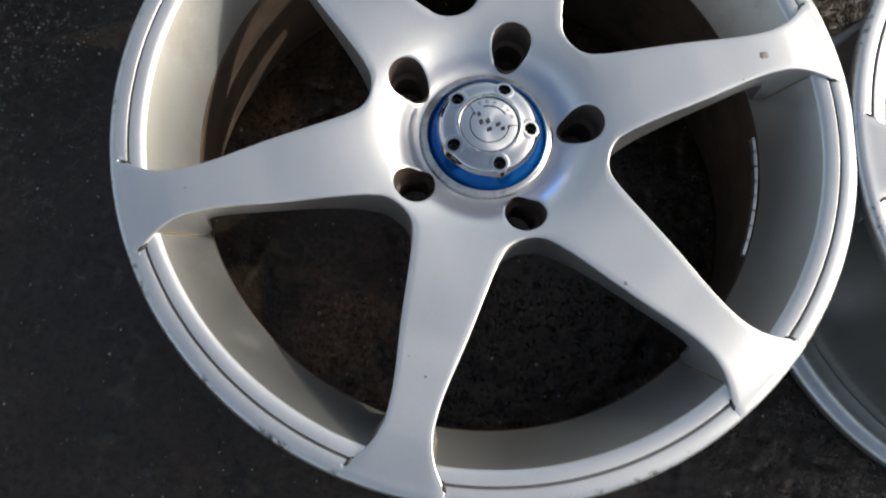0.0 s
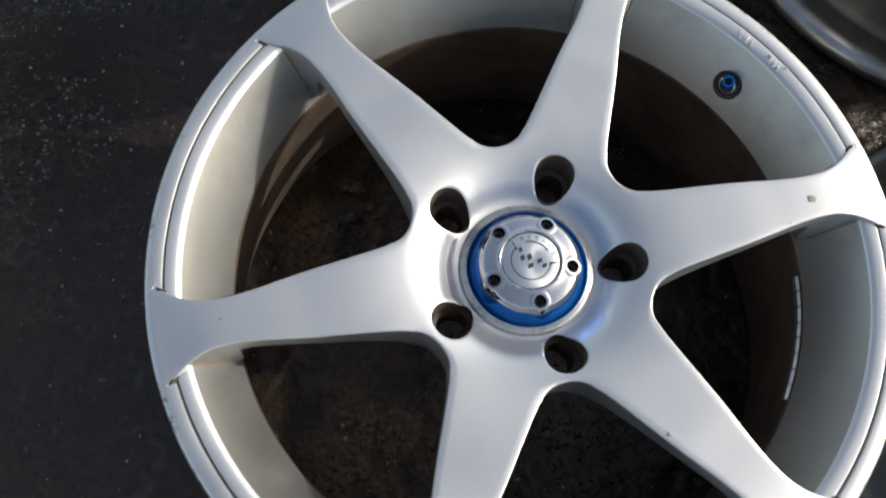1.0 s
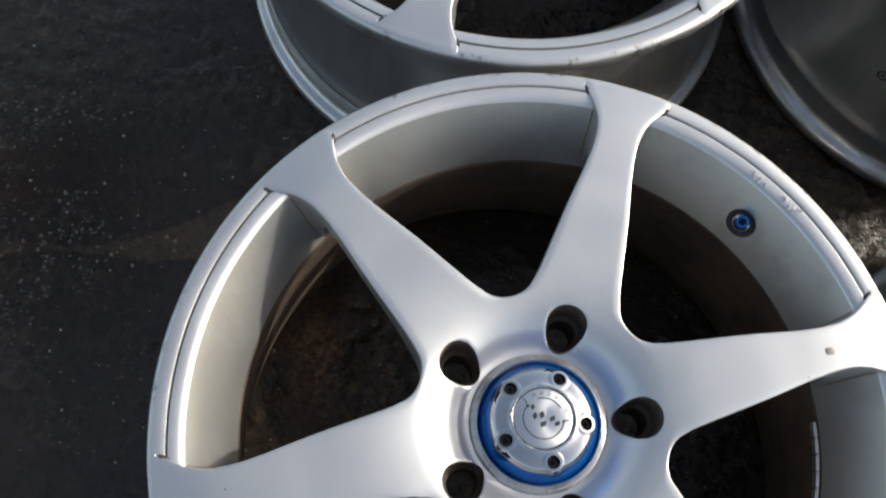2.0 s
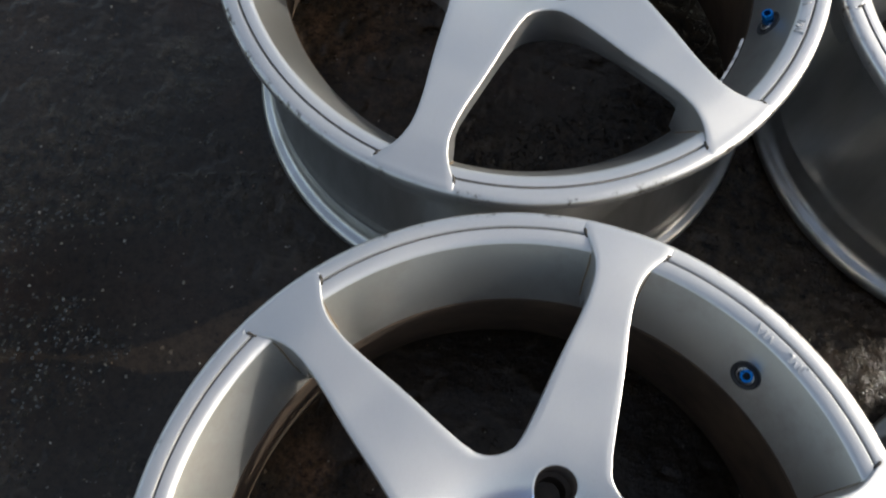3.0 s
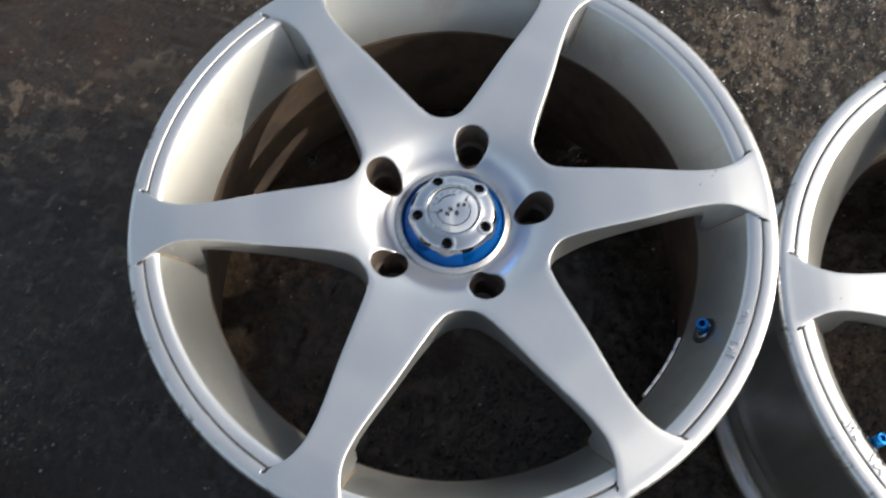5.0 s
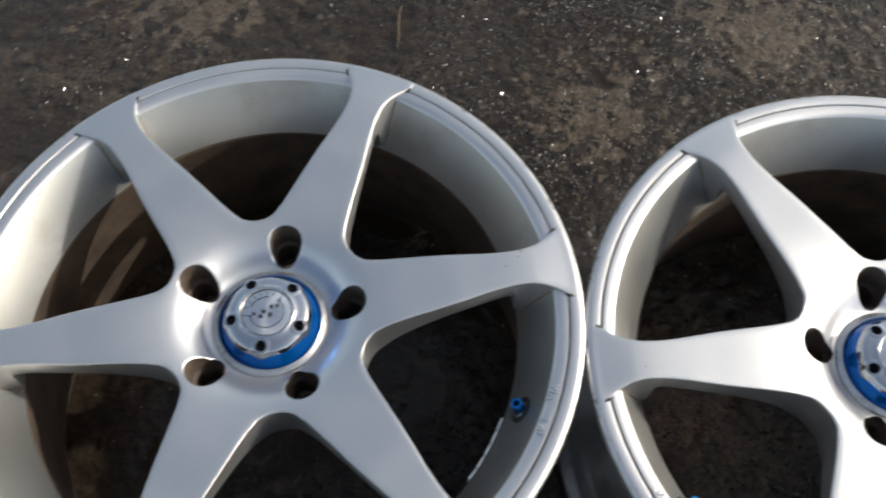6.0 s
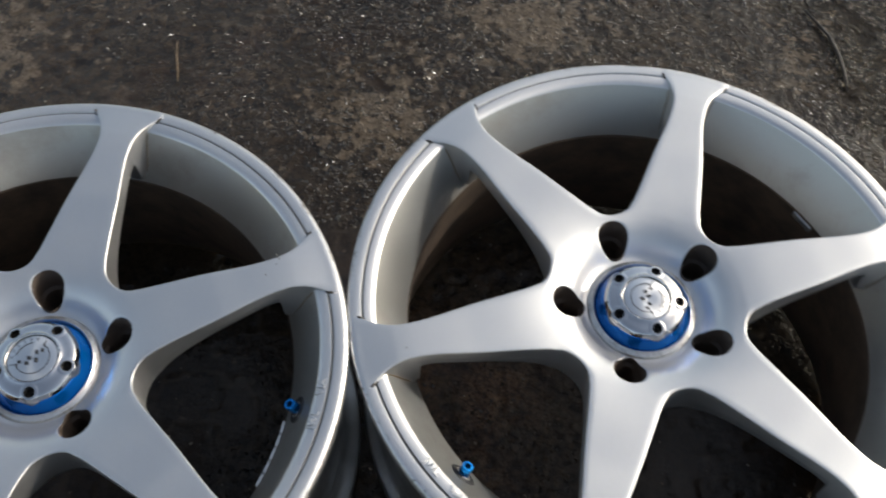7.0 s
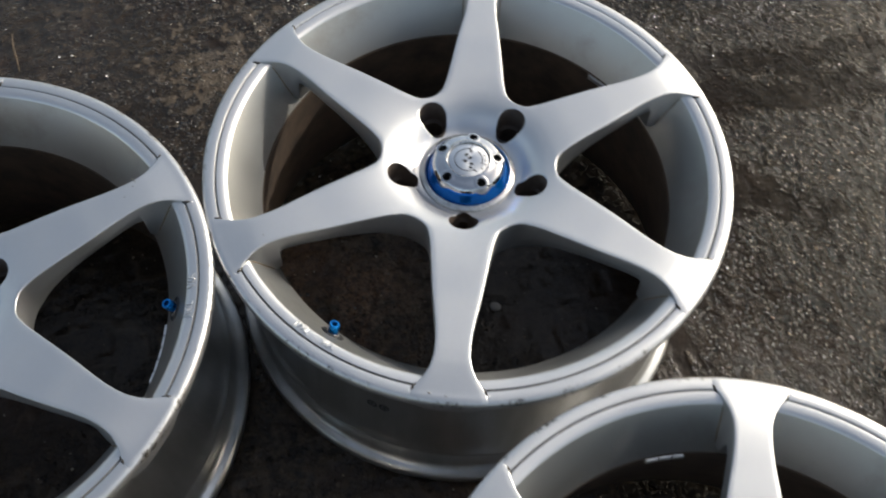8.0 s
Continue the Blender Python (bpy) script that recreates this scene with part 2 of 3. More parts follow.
    soaked.operation = "MULTIPLY"
    some = nt.nodes.new("ShaderNodeMath")
    some.operation = "MULTIPLY"
    nt.links.new(value_range(nt, wet.outputs["Fac"], 0.0, 1.0, 0.2, 1.0), some.inputs[0])
    nt.links.new(value_range(nt, cells.outputs["Color"], 0.50, 0.62, 0.0, 1.0), some.inputs[1])
    nt.links.new(some.outputs[0], soaked.inputs[0])
    nt.links.new(value_range(nt, film, 0.0, 1.0, 1.0, 0.06), soaked.inputs[1])
    nt.links.new(soaked.outputs[0], domes.inputs[1])
    shine = nt.nodes.new("ShaderNodeMath")
    shine.operation = "ADD"
    skin = mixed(nt, wet.outputs["Fac"], (0.30, 0.30, 0.30, 1), mixed(nt, film, (0.10, 0.10, 0.10, 1), (0.075, 0.075, 0.075, 1)))
    nt.links.new(skin, shine.inputs[0])
    nt.links.new(value_range(nt, domes.outputs[0], 0.2, 0.6, 0.0, 1.0), shine.inputs[1])
    nt.links.new(shine.outputs[0], p.inputs["Specular IOR Level"])
    stones = node(nt, "ShaderNodeBump", Strength=1.0, Distance=0.0019)
    nt.links.new(domes.outputs[0], stones.inputs["Height"])
    nt.links.new(waves.outputs["Normal"], stones.inputs["Normal"])
    top = node(nt, "ShaderNodeBump", Strength=1.0, Distance=0.0020)
    nt.links.new(grains.outputs[0], top.inputs["Height"])
    nt.links.new(stones.outputs["Normal"], top.inputs["Normal"])
    nt.links.new(top.outputs["Normal"], p.inputs["Normal"])
    return m


GROUND = wet_ground()
STRAW = plain_metal("dry_straw", (0.11, 0.075, 0.04, 1), 0.7, 0.0)
TWIG = plain_metal("dark_twig", (0.018, 0.014, 0.010, 1), 0.6, 0.0)
PEBBLE = plain_metal("grey_pebble", (0.22, 0.21, 0.19, 1), 0.6, 0.0)


# ---- mesh helpers ----
def part(name, mesh, parent=None, label=""):
    ob = new(name, mesh)
    ob.parent = parent
    return tagged(ob, label=label)


def mesh_of(name, verts, faces, materials, slots=None, smooth=True, sharp=None):
    me = bpy.data.meshes.new(name)
    me.from_pydata([tuple(map(float, v)) for v in verts], [], faces)
    for m in materials:
        me.materials.append(m)
    if slots is not None:
        me.polygons.foreach_set("material_index", slots)
    me.polygons.foreach_set("use_smooth", [smooth] * len(me.polygons))
    me.update()
    if sharp:
        me.set_sharp_from_angle(angle=radians(sharp))
    return me


def lathe(name, profile, materials, segments=96, slots=None, closed=False, sharp=None):
    """Turns the profile, pairs of radius and height, about the z axis. slots: a material for each stretch of the profile."""
    n, k = segments, len(profile)
    verts = [(r * math.cos(2 * math.pi * i / n), r * math.sin(2 * math.pi * i / n), z) for r, z in profile for i in range(n)]
    faces, ids = [], []
    for j in range(k if closed else k - 1):
        a, b = j * n, (j + 1) % k * n
        for i in range(n):
            i2 = (i + 1) % n
            faces.append((a + i, b + i, b + i2, a + i2))
            ids.append(slots[j] if slots else 0)
    return mesh_of(name, verts, faces, materials, ids, sharp=sharp)


def smooth_through(xs, ys):
    """A monotone cubic through the knots."""
    xs, ys = np.array(xs, float), np.array(ys, float)
    h, d = np.diff(xs), np.diff(ys) / np.diff(xs)
    m = np.zeros(len(xs))
    m[0], m[-1] = d[0], d[-1]
    for i in range(1, len(xs) - 1):
        if d[i - 1] * d[i] > 0:
            w1, w2 = 2 * h[i] + h[i - 1], h[i] + 2 * h[i - 1]
            m[i] = (w1 + w2) / (w1 / d[i - 1] + w2 / d[i])

    def value(x):
        i = min(max(int(np.searchsorted(xs, x)) - 1, 0), len(xs) - 2)
        t = min(max((x - xs[i]) / h[i], 0.0), 1.0)
        return (ys[i] * (1 + 2 * t) * (1 - t) ** 2 + h[i] * m[i] * t * (1 - t) ** 2 + ys[i + 1] * t * t * (3 - 2 * t) + h[i] * m[i + 1] * t * t * (t - 1))

    return value


# ---- the wheel: a 17 inch cast alloy wheel that lies on its back flange, face up ----
R_HUB, R_WINDOW, R_CORNER = 0.0762, 0.0786, 0.0200
face_z = smooth_through(
    (0.0440, 0.0470, 0.0490, 0.0510, 0.0540, 0.0570, 0.0600, 0.0650, 0.0700, 0.0750, 0.0800, 0.0850, 0.0926, 0.1050, 0.1200, 0.1400, 0.1600, 0.1800, 0.1920, 0.2000, 0.2100, 0.2200, 0.2275, 0.2310, 0.2345),
    (0.1880, 0.1889, 0.1901, 0.1919, 0.1953, 0.1988, 0.2016, 0.2050, 0.2073, 0.2088, 0.2100, 0.2109, 0.2121, 0.2135, 0.2147, 0.2160, 0.2171, 0.2181, 0.2184, 0.2183, 0.2175, 0.2164, 0.2156, 0.2154, 0.2140))
spoke_depth = smooth_through((0.076, 0.085, 0.10, 0.12, 0.14, 0.178, 0.1860, 0.1872, 0.21, 0.235), (0.044, 0.039, 0.029, 0.0220, 0.0190, 0.0185, 0.0200, 0.044, 0.047, 0.047))
spoke_angle = smooth_through(
    (0.0880, 0.0934, 0.1000, 0.1130, 0.1260, 0.1390, 0.1550, 0.1700, 0.1850, 0.1950, 0.2047, 0.2139, 0.2204, 0.2275, 0.2340),
    (18.60, 16.80, 15.00, 12.30, 10.25, 8.55, 6.70, 5.30, 4.45, 4.25, 4.60, 5.45, 6.35, 7.37, 7.45))


def spoke_rows():
    """Radius and half angle, in degrees, of the spoke's outline from the hub to the lip."""
    rows = [(R_HUB, 30.0), (R_HUB + 0.0004, 30.0), (R_WINDOW, 30.0)]
    for i in range(1, 9):
        a = radians(57 * i / 8)
        r = R_WINDOW + R_CORNER * (1 - math.cos(a))
        rows.append((r, 30 - math.degrees(R_CORNER * math.sin(a) / r)))
    rows += [(r, spoke_angle(r)) for r in np.linspace(0.0905, 0.1840, 22)]
    rows += [(r, spoke_angle(r)) for r in (0.1850, 0.1860, 0.1864, 0.1868, 0.1872, 0.1890, 0.1906)]
    rows += [(r, spoke_angle(r)) for r in np.linspace(0.1922, 0.2340, 25)]
    return rows


def spoke_mesh():
    """A tapering spoke with its share of the hub's edge: flat top, tight rounded edges, flanks that flare out into the rim's wall."""
    rows = spoke_rows()
    edge = [Vector((r * math.cos(radians(a)), r * math.sin(radians(a)))) for r, a in rows]
    across = np.linspace(-1, 1, 11)
    verts, ring, back = [], 0, 0.0010
    for j, (r, a) in enumerate(rows):
        along = (edge[min(j + 1, len(edge) - 1)] - edge[max(j - 1, 2)]).normalized() if j > 2 else Vector((0, 0))
        out = Vector((-along.y, along.x)) if j > 2 else Vector((math.cos(radians(30)), math.sin(radians(30))))
        rim_end = min(1.0, max(0.0, (r - 0.178) / 0.022)) ** 2
        d = spoke_depth(r) if r < 0.2245 else 0.004
        top = edge[j] - out * back if j > 1 else edge[j]
        tr, ta = top.length, math.atan2(top.y, top.x)
        z = face_z(tr)
        loop = [(tr * math.cos(u * ta), tr * math.sin(u * ta), z) for u in across]
        flare = 0.0050 * rim_end if r < 0.2245 else 0.0
        side = []
        for o, dz in ((0.0005, 0.00015), (0.0009, 0.0005), (0.0010, 0.0011), (0.0011 + flare * 0.12, d * 0.22 + 0.001), (0.0012 + flare * 0.45, d * 0.55), (0.0010 + flare, d * 0.94), (-0.001 + flare, d)):
            o = o if j > 1 else 0.0
            side.append((top.x + out.x * o, top.y + out.y * o, z - dz))
        loop += side
        for u in across[::-1][1:-1]:
            loop.append((tr * math.cos(u * ta * 0.9), tr * math.sin(u * ta * 0.9), z - d))
        loop += [(x, -y, zz) for x, y, zz in side[::-1]]
        ring = len(loop)
        verts += loop
    faces = [(j * ring + i, j * ring + (i + 1) % ring, (j + 1) * ring + (i + 1) % ring, (j + 1) * ring + i)[::-1] for j in range(len(rows) - 1) for i in range(ring)]
    return mesh_of("spoke", verts, faces, [FACE], sharp=60)


LUGS = 5
LUG_RADIUS, LUG_TURN = 0.0606, 60.0  # radius of the bolt circle; angle of the first bolt hole from spoke one


def lug_outline(i, n):
    """An egg, narrow towards the axle, in metres about the hole's centre: along the radius, and across it."""
    a = 2 * math.pi * i / n
    c, s = math.cos(a), math.sin(a)
    return (0.0136 * c if c > 0 else 0.0146 * c), 0.0126 * s * (1.0 if c > 0 else 1 - 0.07 * c * c)


def cell_ring(cells, turn, hole_r, outline, reach, r_in, r_out, height, rings, n=64):
    """Vertices and faces of a flat ring of equal cells, each with one hole. outline(i, n): the hole's rim about its centre, along and across
    the radius; reach: its size both ways; r_out(angle from the hole) and height(radius): the ring's outer edge and level."""
    verts, faces, first = [], [], []
    half = math.pi / cells
    for k in range(cells):
        heading = turn + 2 * half * k
        base = len(verts)
        first.append(base)
        for j in range(rings + 1):
            f = (j / rings) ** 1.3
            for i in range(n):
                x, y = outline(i, n)
                hx, hy = x / reach[0], y / reach[1]
                big = max(abs(hx), abs(hy), 1e-6)
                bx, by = hx / big, hy / big
                if min(abs(bx), abs(by)) > 0.895:
                    bx, by = math.copysign(1.0, bx), math.copysign(1.0, by)
                tb = by * half
                rb = hole_r + (bx * (r_out(tb) - hole_r) if bx > 0 else bx * (hole_r - r_in))
                ri, ti = hole_r + x, y / hole_r
                r, t = ri + (rb - ri) * f, ti + (tb - ti) * f
                z = height(r) - (0.0006 if j == 0 else 0.0)
                verts.append((r * math.cos(heading + t), r * math.sin(heading + t), z))
        for j in range(rings):
            for i in range(n):
                i2 = (i + 1) % n
                faces.append((base + j * n + i, base + (j + 1) * n + i, base + (j + 1) * n + i2, base + j * n + i2))
    return verts, faces, first


def hole_walls(verts, faces, first, cells, turn, hole_r, outline, levels, n=64):
    """Adds a stepped wall under each hole of a cell_ring. levels: scale and height."""
    for k in range(cells):
        heading, prev = turn + 2 * math.pi / cells * k, first[k]
        for scale, z in levels:
            at = len(verts)
            for i in range(n):
                x, y = outline(i, n)
                r, t = hole_r + x * scale, y * scale / hole_r
                verts.append((r * math.cos(heading + t), r * math.sin(heading + t), z))
            for i in range(n):
                i2 = (i + 1) % n
                faces.append((at + i, prev + i, prev + i2, at + i2))
            prev = at


def turned_rings(verts, faces, profile, n, radius=None):
    """Adds a turned surface of that profile. radius(angle, r): an uneven edge, where wanted."""
    base = len(verts)
    for r, z in profile:
        for i in range(n):
            a = 2 * math.pi * i / n
            rr = radius(a, r) if radius else r
            verts.append((rr * math.cos(a), rr * math.sin(a), z))
    for j in range(len(profile) - 1):
        for i in range(n):
            i2 = (i + 1) % n
            faces.append((base + j * n + i, base + j * n + i2, base + (j + 1) * n + i2, base + (j + 1) * n + i))


def welded(me):
    bm = bmesh.new()
    bm.from_mesh(me)
    bmesh.ops.remove_doubles(bm, verts=bm.verts, dist=0.00005)
    bmesh.ops.recalc_face_normals(bm, faces=bm.faces)
    bm.to_mesh(me)
    bm.free()
    return me


def hub_mesh():
    """The hub's face with five bolt holes, the bore's raised bead, the bore and the hub's back."""
    turn = radians(LUG_TURN)
    verts, faces, first = cell_ring(LUGS, turn, LUG_RADIUS, lug_outline, (0.0150, 0.0126), 0.0440, lambda t: R_HUB, face_z, 14)
    turned_rings(verts, faces, [(r, face_z(r) - 0.0006) for r in (0.0772, 0.0757, 0.0742)], 180)
    slots = [0] * len(faces)
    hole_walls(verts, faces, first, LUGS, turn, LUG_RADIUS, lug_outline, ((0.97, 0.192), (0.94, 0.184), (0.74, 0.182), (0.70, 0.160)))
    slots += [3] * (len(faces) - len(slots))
    turned_rings(verts, faces, ((0.0450, 0.1868), (0.0441, 0.1876), (0.0438, 0.1887), (0.0432, 0.1897), (0.0422, 0.1904), (0.0406, 0.1908), (0.0402, 0.1915), (0.0394, 0.1919), (0.0386, 0.1914), (0.0382, 0.1900), (0.0381, 0.178), (0.0381, 0.160)), 120)
    slots += [1] * (len(faces) - len(slots))
    turned_rings(verts, faces, ((0.070, 0.160), (0.0765, 0.164)), 120)
    slots += [2] * (len(faces) - len(slots))
    return welded(mesh_of("hub", verts, faces, [FACE, BORE, GRIME_AND_SHADE, LUG], slots, sharp=50))


RIM_PROFILE = (
    # lip, groove, sloped band and the wall that falls towards the windows
    (0.2310, 0.1995), (0.2340, 0.2018), (0.2353, 0.2055), (0.2356, 0.2100), (0.2350, 0.2129), (0.2336, 0.2145), (0.2312, 0.2151), (0.2260, 0.2152), (0.2247, 0.2148),
    (0.2242, 0.2137), (0.2236, 0.2134), (0.2230, 0.2137), (0.2226, 0.2146), (0.2218, 0.2147), (0.2172, 0.2137), (0.2143, 0.2128), (0.2132, 0.2112), (0.2070, 0.2000), (0.1985, 0.1860), (0.1912, 0.1722), (0.1893, 0.1688), (0.1885, 0.1672),
    # inside of the barrel
    (0.1888, 0.1655), (0.1905, 0.1560), (0.1925, 0.1420), (0.1960, 0.1100), (0.2020, 0.0600), (0.2070, 0.0300), (0.2120, 0.0200), (0.2150, 0.0080), (0.2180, 0.0010),
    # back flange, bead seat and outside of the barrel
    (0.2250, 0.0000), (0.2298, 0.0006), (0.2324, 0.0030), (0.2332, 0.0070), (0.2328, 0.0108), (0.2312, 0.0136), (0.2288, 0.0152), (0.2262, 0.0160), (0.2240, 0.0172), (0.2222, 0.0192), (0.2209, 0.0222), (0.2200, 0.0262), (0.2194, 0.0320),
    (0.2192, 0.0380), (0.2196, 0.0410), (0.2190, 0.0440), (0.2172, 0.0480), (0.2152, 0.0540), (0.2125, 0.0700), (0.2080, 0.1000), (0.2035, 0.1280), (0.2015, 0.1500), (0.2035, 0.1640), (0.2130, 0.1720), (0.2185, 0.1760), (0.2190, 0.1900), (0.2210, 0.1965), (0.2262, 0.1990))


def rim_mesh():
    k = len(RIM_PROFILE)
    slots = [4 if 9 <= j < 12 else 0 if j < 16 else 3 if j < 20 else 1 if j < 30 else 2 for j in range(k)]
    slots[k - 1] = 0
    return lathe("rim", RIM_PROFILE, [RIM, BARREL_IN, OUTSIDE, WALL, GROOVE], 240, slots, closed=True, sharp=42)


CAP_PROFILE = ((0.0379, 0.176), (0.0379, 0.1892), (0.0375, 0.1901), (0.0367, 0.1916), (0.0345, 0.1962), (0.0324, 0.2008), (0.0310, 0.2018), (0.0296, 0.1988), (0.0001, 0.1988))
plate_z = smooth_through((0.0187, 0.0190, 0.0194, 0.0201, 0.0207, 0.0214, 0.0296, 0.0304, 0.0314, 0.0340), (0.2079, 0.2088, 0.2092, 0.2092, 0.2088, 0.2083, 0.2054, 0.2047, 0.2032, 0.2010))
SCREW_RADIUS = 0.0265


def plate_edge(t):
    """The plate's outer radius at an angle from an ear."""
    return 0.0313 + 0.0012 * max(0.0, math.cos(5 * t)) ** 4


def plate_level(x, y):
    """Height of the plate: a turned crown, a slope and a bevelled edge, with a round boss about each screw."""
    r, a = math.hypot(x, y), math.atan2(y, x)
    off = (a + math.pi / 5) % (2 * math.pi / 5) - math.pi / 5
    from_screw = math.hypot(r * math.cos(off) - SCREW_RADIUS, r * math.sin(off))
    k = min(1.0, max(0.0, (0.0066 - from_screw) / 0.0010))
    return plate_z(r) + k * k * (3 - 2 * k) * max(0.0, 0.2066 - (r - 0.0278) * 0.30 - plate_z(r))


def cap_plate_mesh():
    """The bright plate on the cap: a turned crown and slope with five round ears, each bored for a screw."""
    circle = lambda i, n: (0.0040 * math.cos(2 * math.pi * i / n), 0.0040 * math.sin(2 * math.pi * i / n))
    verts, faces, first = cell_ring(5, 0.0, SCREW_RADIUS, circle, (0.0040, 0.0040), 0.0187, plate_edge, plate_z, 16, 72)
    verts = [(x, y, plate_level(x, y)) for x, y, z in verts]
    slots = [0] * len(faces)
    hole_walls(verts, faces, first, 5, 0.0, SCREW_RADIUS, circle, ((0.98, 0.2030), (0.95, 0.1996)), 72)
    slots += [1] * (len(faces) - len(slots))
    turned_rings(verts, faces, ((0.0187, 0.2079), (0.0187, 0.2062)), 120)
    n, base = 240, len(verts)
    for drop, grow in ((0.0, 0.0), (0.0004, 0.0003), (0.0032, 0.0013), (0.0090, 0.0013)):
        for i in range(n):
            a = 2 * math.pi * i / n
            r = plate_edge((a + math.pi / 5) % (2 * math.pi / 5) - math.pi / 5)
            verts.append(((r + grow) * math.cos(a), (r + grow) * math.sin(a), plate_level(r * math.cos(a), r * math.sin(a)) - drop))
    for j in range(3):
        faces += [(base + j * n + i, base + j * n + (i + 1) % n, base + (j + 1) * n + (i + 1) % n, base + (j + 1) * n + i) for i in range(n)]
    slots += [0] * (len(faces) - len(slots))
    return welded(mesh_of("cap_plate", verts, faces, [CHROME, SOCKET], slots, sharp=38))


def plate_shape(bm, corners, z0, z1):
    top = [bm.verts.new((x, y, z1)) for x, y in corners]
    low = [bm.verts.new((x, y, z0)) for x, y in corners]
    bm.faces.new(top)
    for i in range(len(corners)):
        j = (i + 1) % len(corners)
        bm.faces.new((top[j], top[i], low[i], low[j]))


def emblem_mesh():
    """Dark plain shapes of the cap's emblem: two arcs, lozenges in a wide V with thin tails, and bars for the lettering."""
    bm = bmesh.new()
    z0, z1 = 0.2078, 0.20835
    for a0, a1 in ((-34, 40), (78, 284)):
        steps = 30
        for i in range(steps):
            b0, b1 = radians(a0 + (a1 - a0) * i / steps), radians(a0 + (a1 - a0) * (i + 1) / steps)
            plate_shape(bm, [(r * math.cos(b), r * math.sin(b)) for r, b in ((0.0121, b0), (0.0128, b0), (0.0128, b1), (0.0121, b1))], z0, z1)
    for u, v, s in ((-0.0032, -0.0012, 0.0025), (0.0016, 0.0017, 0.0024), (-0.0008, 0.0054, 0.0023), (0.0036, 0.0087, 0.0019), (0.0030, 0.0117, 0.0013),
                    (0.0021, -0.0050, 0.0022), (0.0006, -0.0089, 0.0020), (0.0036, -0.0120, 0.0014)):
        lean = 0.0005 if v > 0 else -0.0005
        plate_shape(bm, [(u - s * 1.05, v - lean), (u - s * 0.05, v + s * 0.80), (u + s * 1.05, v + lean), (u + s * 0.05, v - s * 0.80)], z0, z1)
    for side in (1, -1):
        plate_shape(bm, [(0.0036, 0.0128 * side), (0.0050, 0.0132 * side), (0.0068, 0.0172 * side), (0.0050, 0.0145 * side)][::side], z0, z1)
    for i in range(6):
        a = radians(-46 + 92 * i / 5)
        c, s = math.cos(a), math.sin(a)
        for off, half in ((-0.0006, 0.00016), (0.0006, 0.00016)):
            quad = [(0.0142, off - half), (0.0165, off - half), (0.0165, off + half), (0.0142, off + half)]
            plate_shape(bm, [(x * c - y * s, x * s + y * c) for x, y in quad], z0, z1)
    me = bpy.data.meshes.new("emblem")
    bmesh.ops.recalc_face_normals(bm, faces=bm.faces)
    bm.to_mesh(me)
    bm.free()
    me.materials.append(INK)
    return me


def letters_mesh(text, size):
    curve = bpy.data.curves.new("letters", "FONT")
    curve.body, curve.size, curve.extrude, curve.bevel_depth = text, size, 0.0005, 0.0002
    curve.align_x, curve.align_y = "CENTER", "CENTER"
    ob = new("letters", curve)
    me = bpy.data.meshes.new_from_object(ob.evaluated_get(bpy.context.evaluated_depsgraph_get()))
    bpy.data.objects.remove(ob)
    bpy.data.curves.remove(curve)
    me.materials.clear()
    me.materials.append(RIM)
    return me


def weight_mesh():
    """One stick-on balance weight, a small slab with rounded long edges."""
    bm = bmesh.new()
    bmesh.ops.create_cube(bm, size=1.0, matrix=Matrix.Diagonal((0.0030, 0.0105, 0.006, 1)))
    bmesh.ops.bevel(bm, geom=bm.edges[:], offset=0.0007, segments=2, affect="EDGES")
    me = bpy.data.meshes.new("balance_weight")
    bm.to_mesh(me)
    bm.free()
    me.materials.append(LEAD)
    return me


def tube_mesh(name, points, radius, material, sides=7):
    """A thin stalk along the points, tapering to its ends."""
    verts, faces = [], []
    pts = [Vector(q) for q in points]
    for j, q in enumerate(pts):
        along = (pts[min(j + 1, len(pts) - 1)] - pts[max(j - 1, 0)]).normalized()
        side = along.cross(Vector((0, 0, 1))).normalized()
        up = side.cross(along)
        r = radius * (0.35 + 0.65 * math.sin(math.pi * (0.08 + 0.84 * j / (len(pts) - 1))))
        verts += [tuple(q + side * r * math.cos(2 * math.pi * i / sides) + up * r * math.sin(2 * math.pi * i / sides)) for i in range(sides)]
    for j in range(len(pts) - 1):
        for i in range(sides):
            i2 = (i + 1) % sides
            faces.append((j * sides + i, j * sides + i2, (j + 1) * sides + i2, (j + 1) * sides + i))
    faces += [tuple(range(sides))[::-1], tuple(range((len(pts) - 1) * sides, len(pts) * sides))]
    return mesh_of(name, verts, faces, [material])


def joint_mesh(side):
    """A thin uneven line of rusty dirt in the corner where a spoke's flank meets the wall."""
    wall = sorted((z, r) for r, z in RIM_PROFILE[16:20])
    points = []
    for z in np.linspace(0.2100, 0.1785, 13):
        r = float(np.interp(z, [q[0] for q in wall], [q[1] for q in wall]))
        d, flare = spoke_depth(r), 0.0050 * min(1.0, max(0.0, (r - 0.178) / 0.022)) ** 2
        down = (face_z(r) - z) / d
        o = 0.0003 + float(np.interp(down, (0.0, 0.24, 0.55, 0.94), (0.0, flare * 0.12, flare * 0.45, flare)))
        a = side * (radians(spoke_angle(r)) + o / r)
        points.append((r * math.cos(a), r * math.sin(a), z))
    return tube_mesh("joint_stain", points, 0.0008, STAIN, 6)


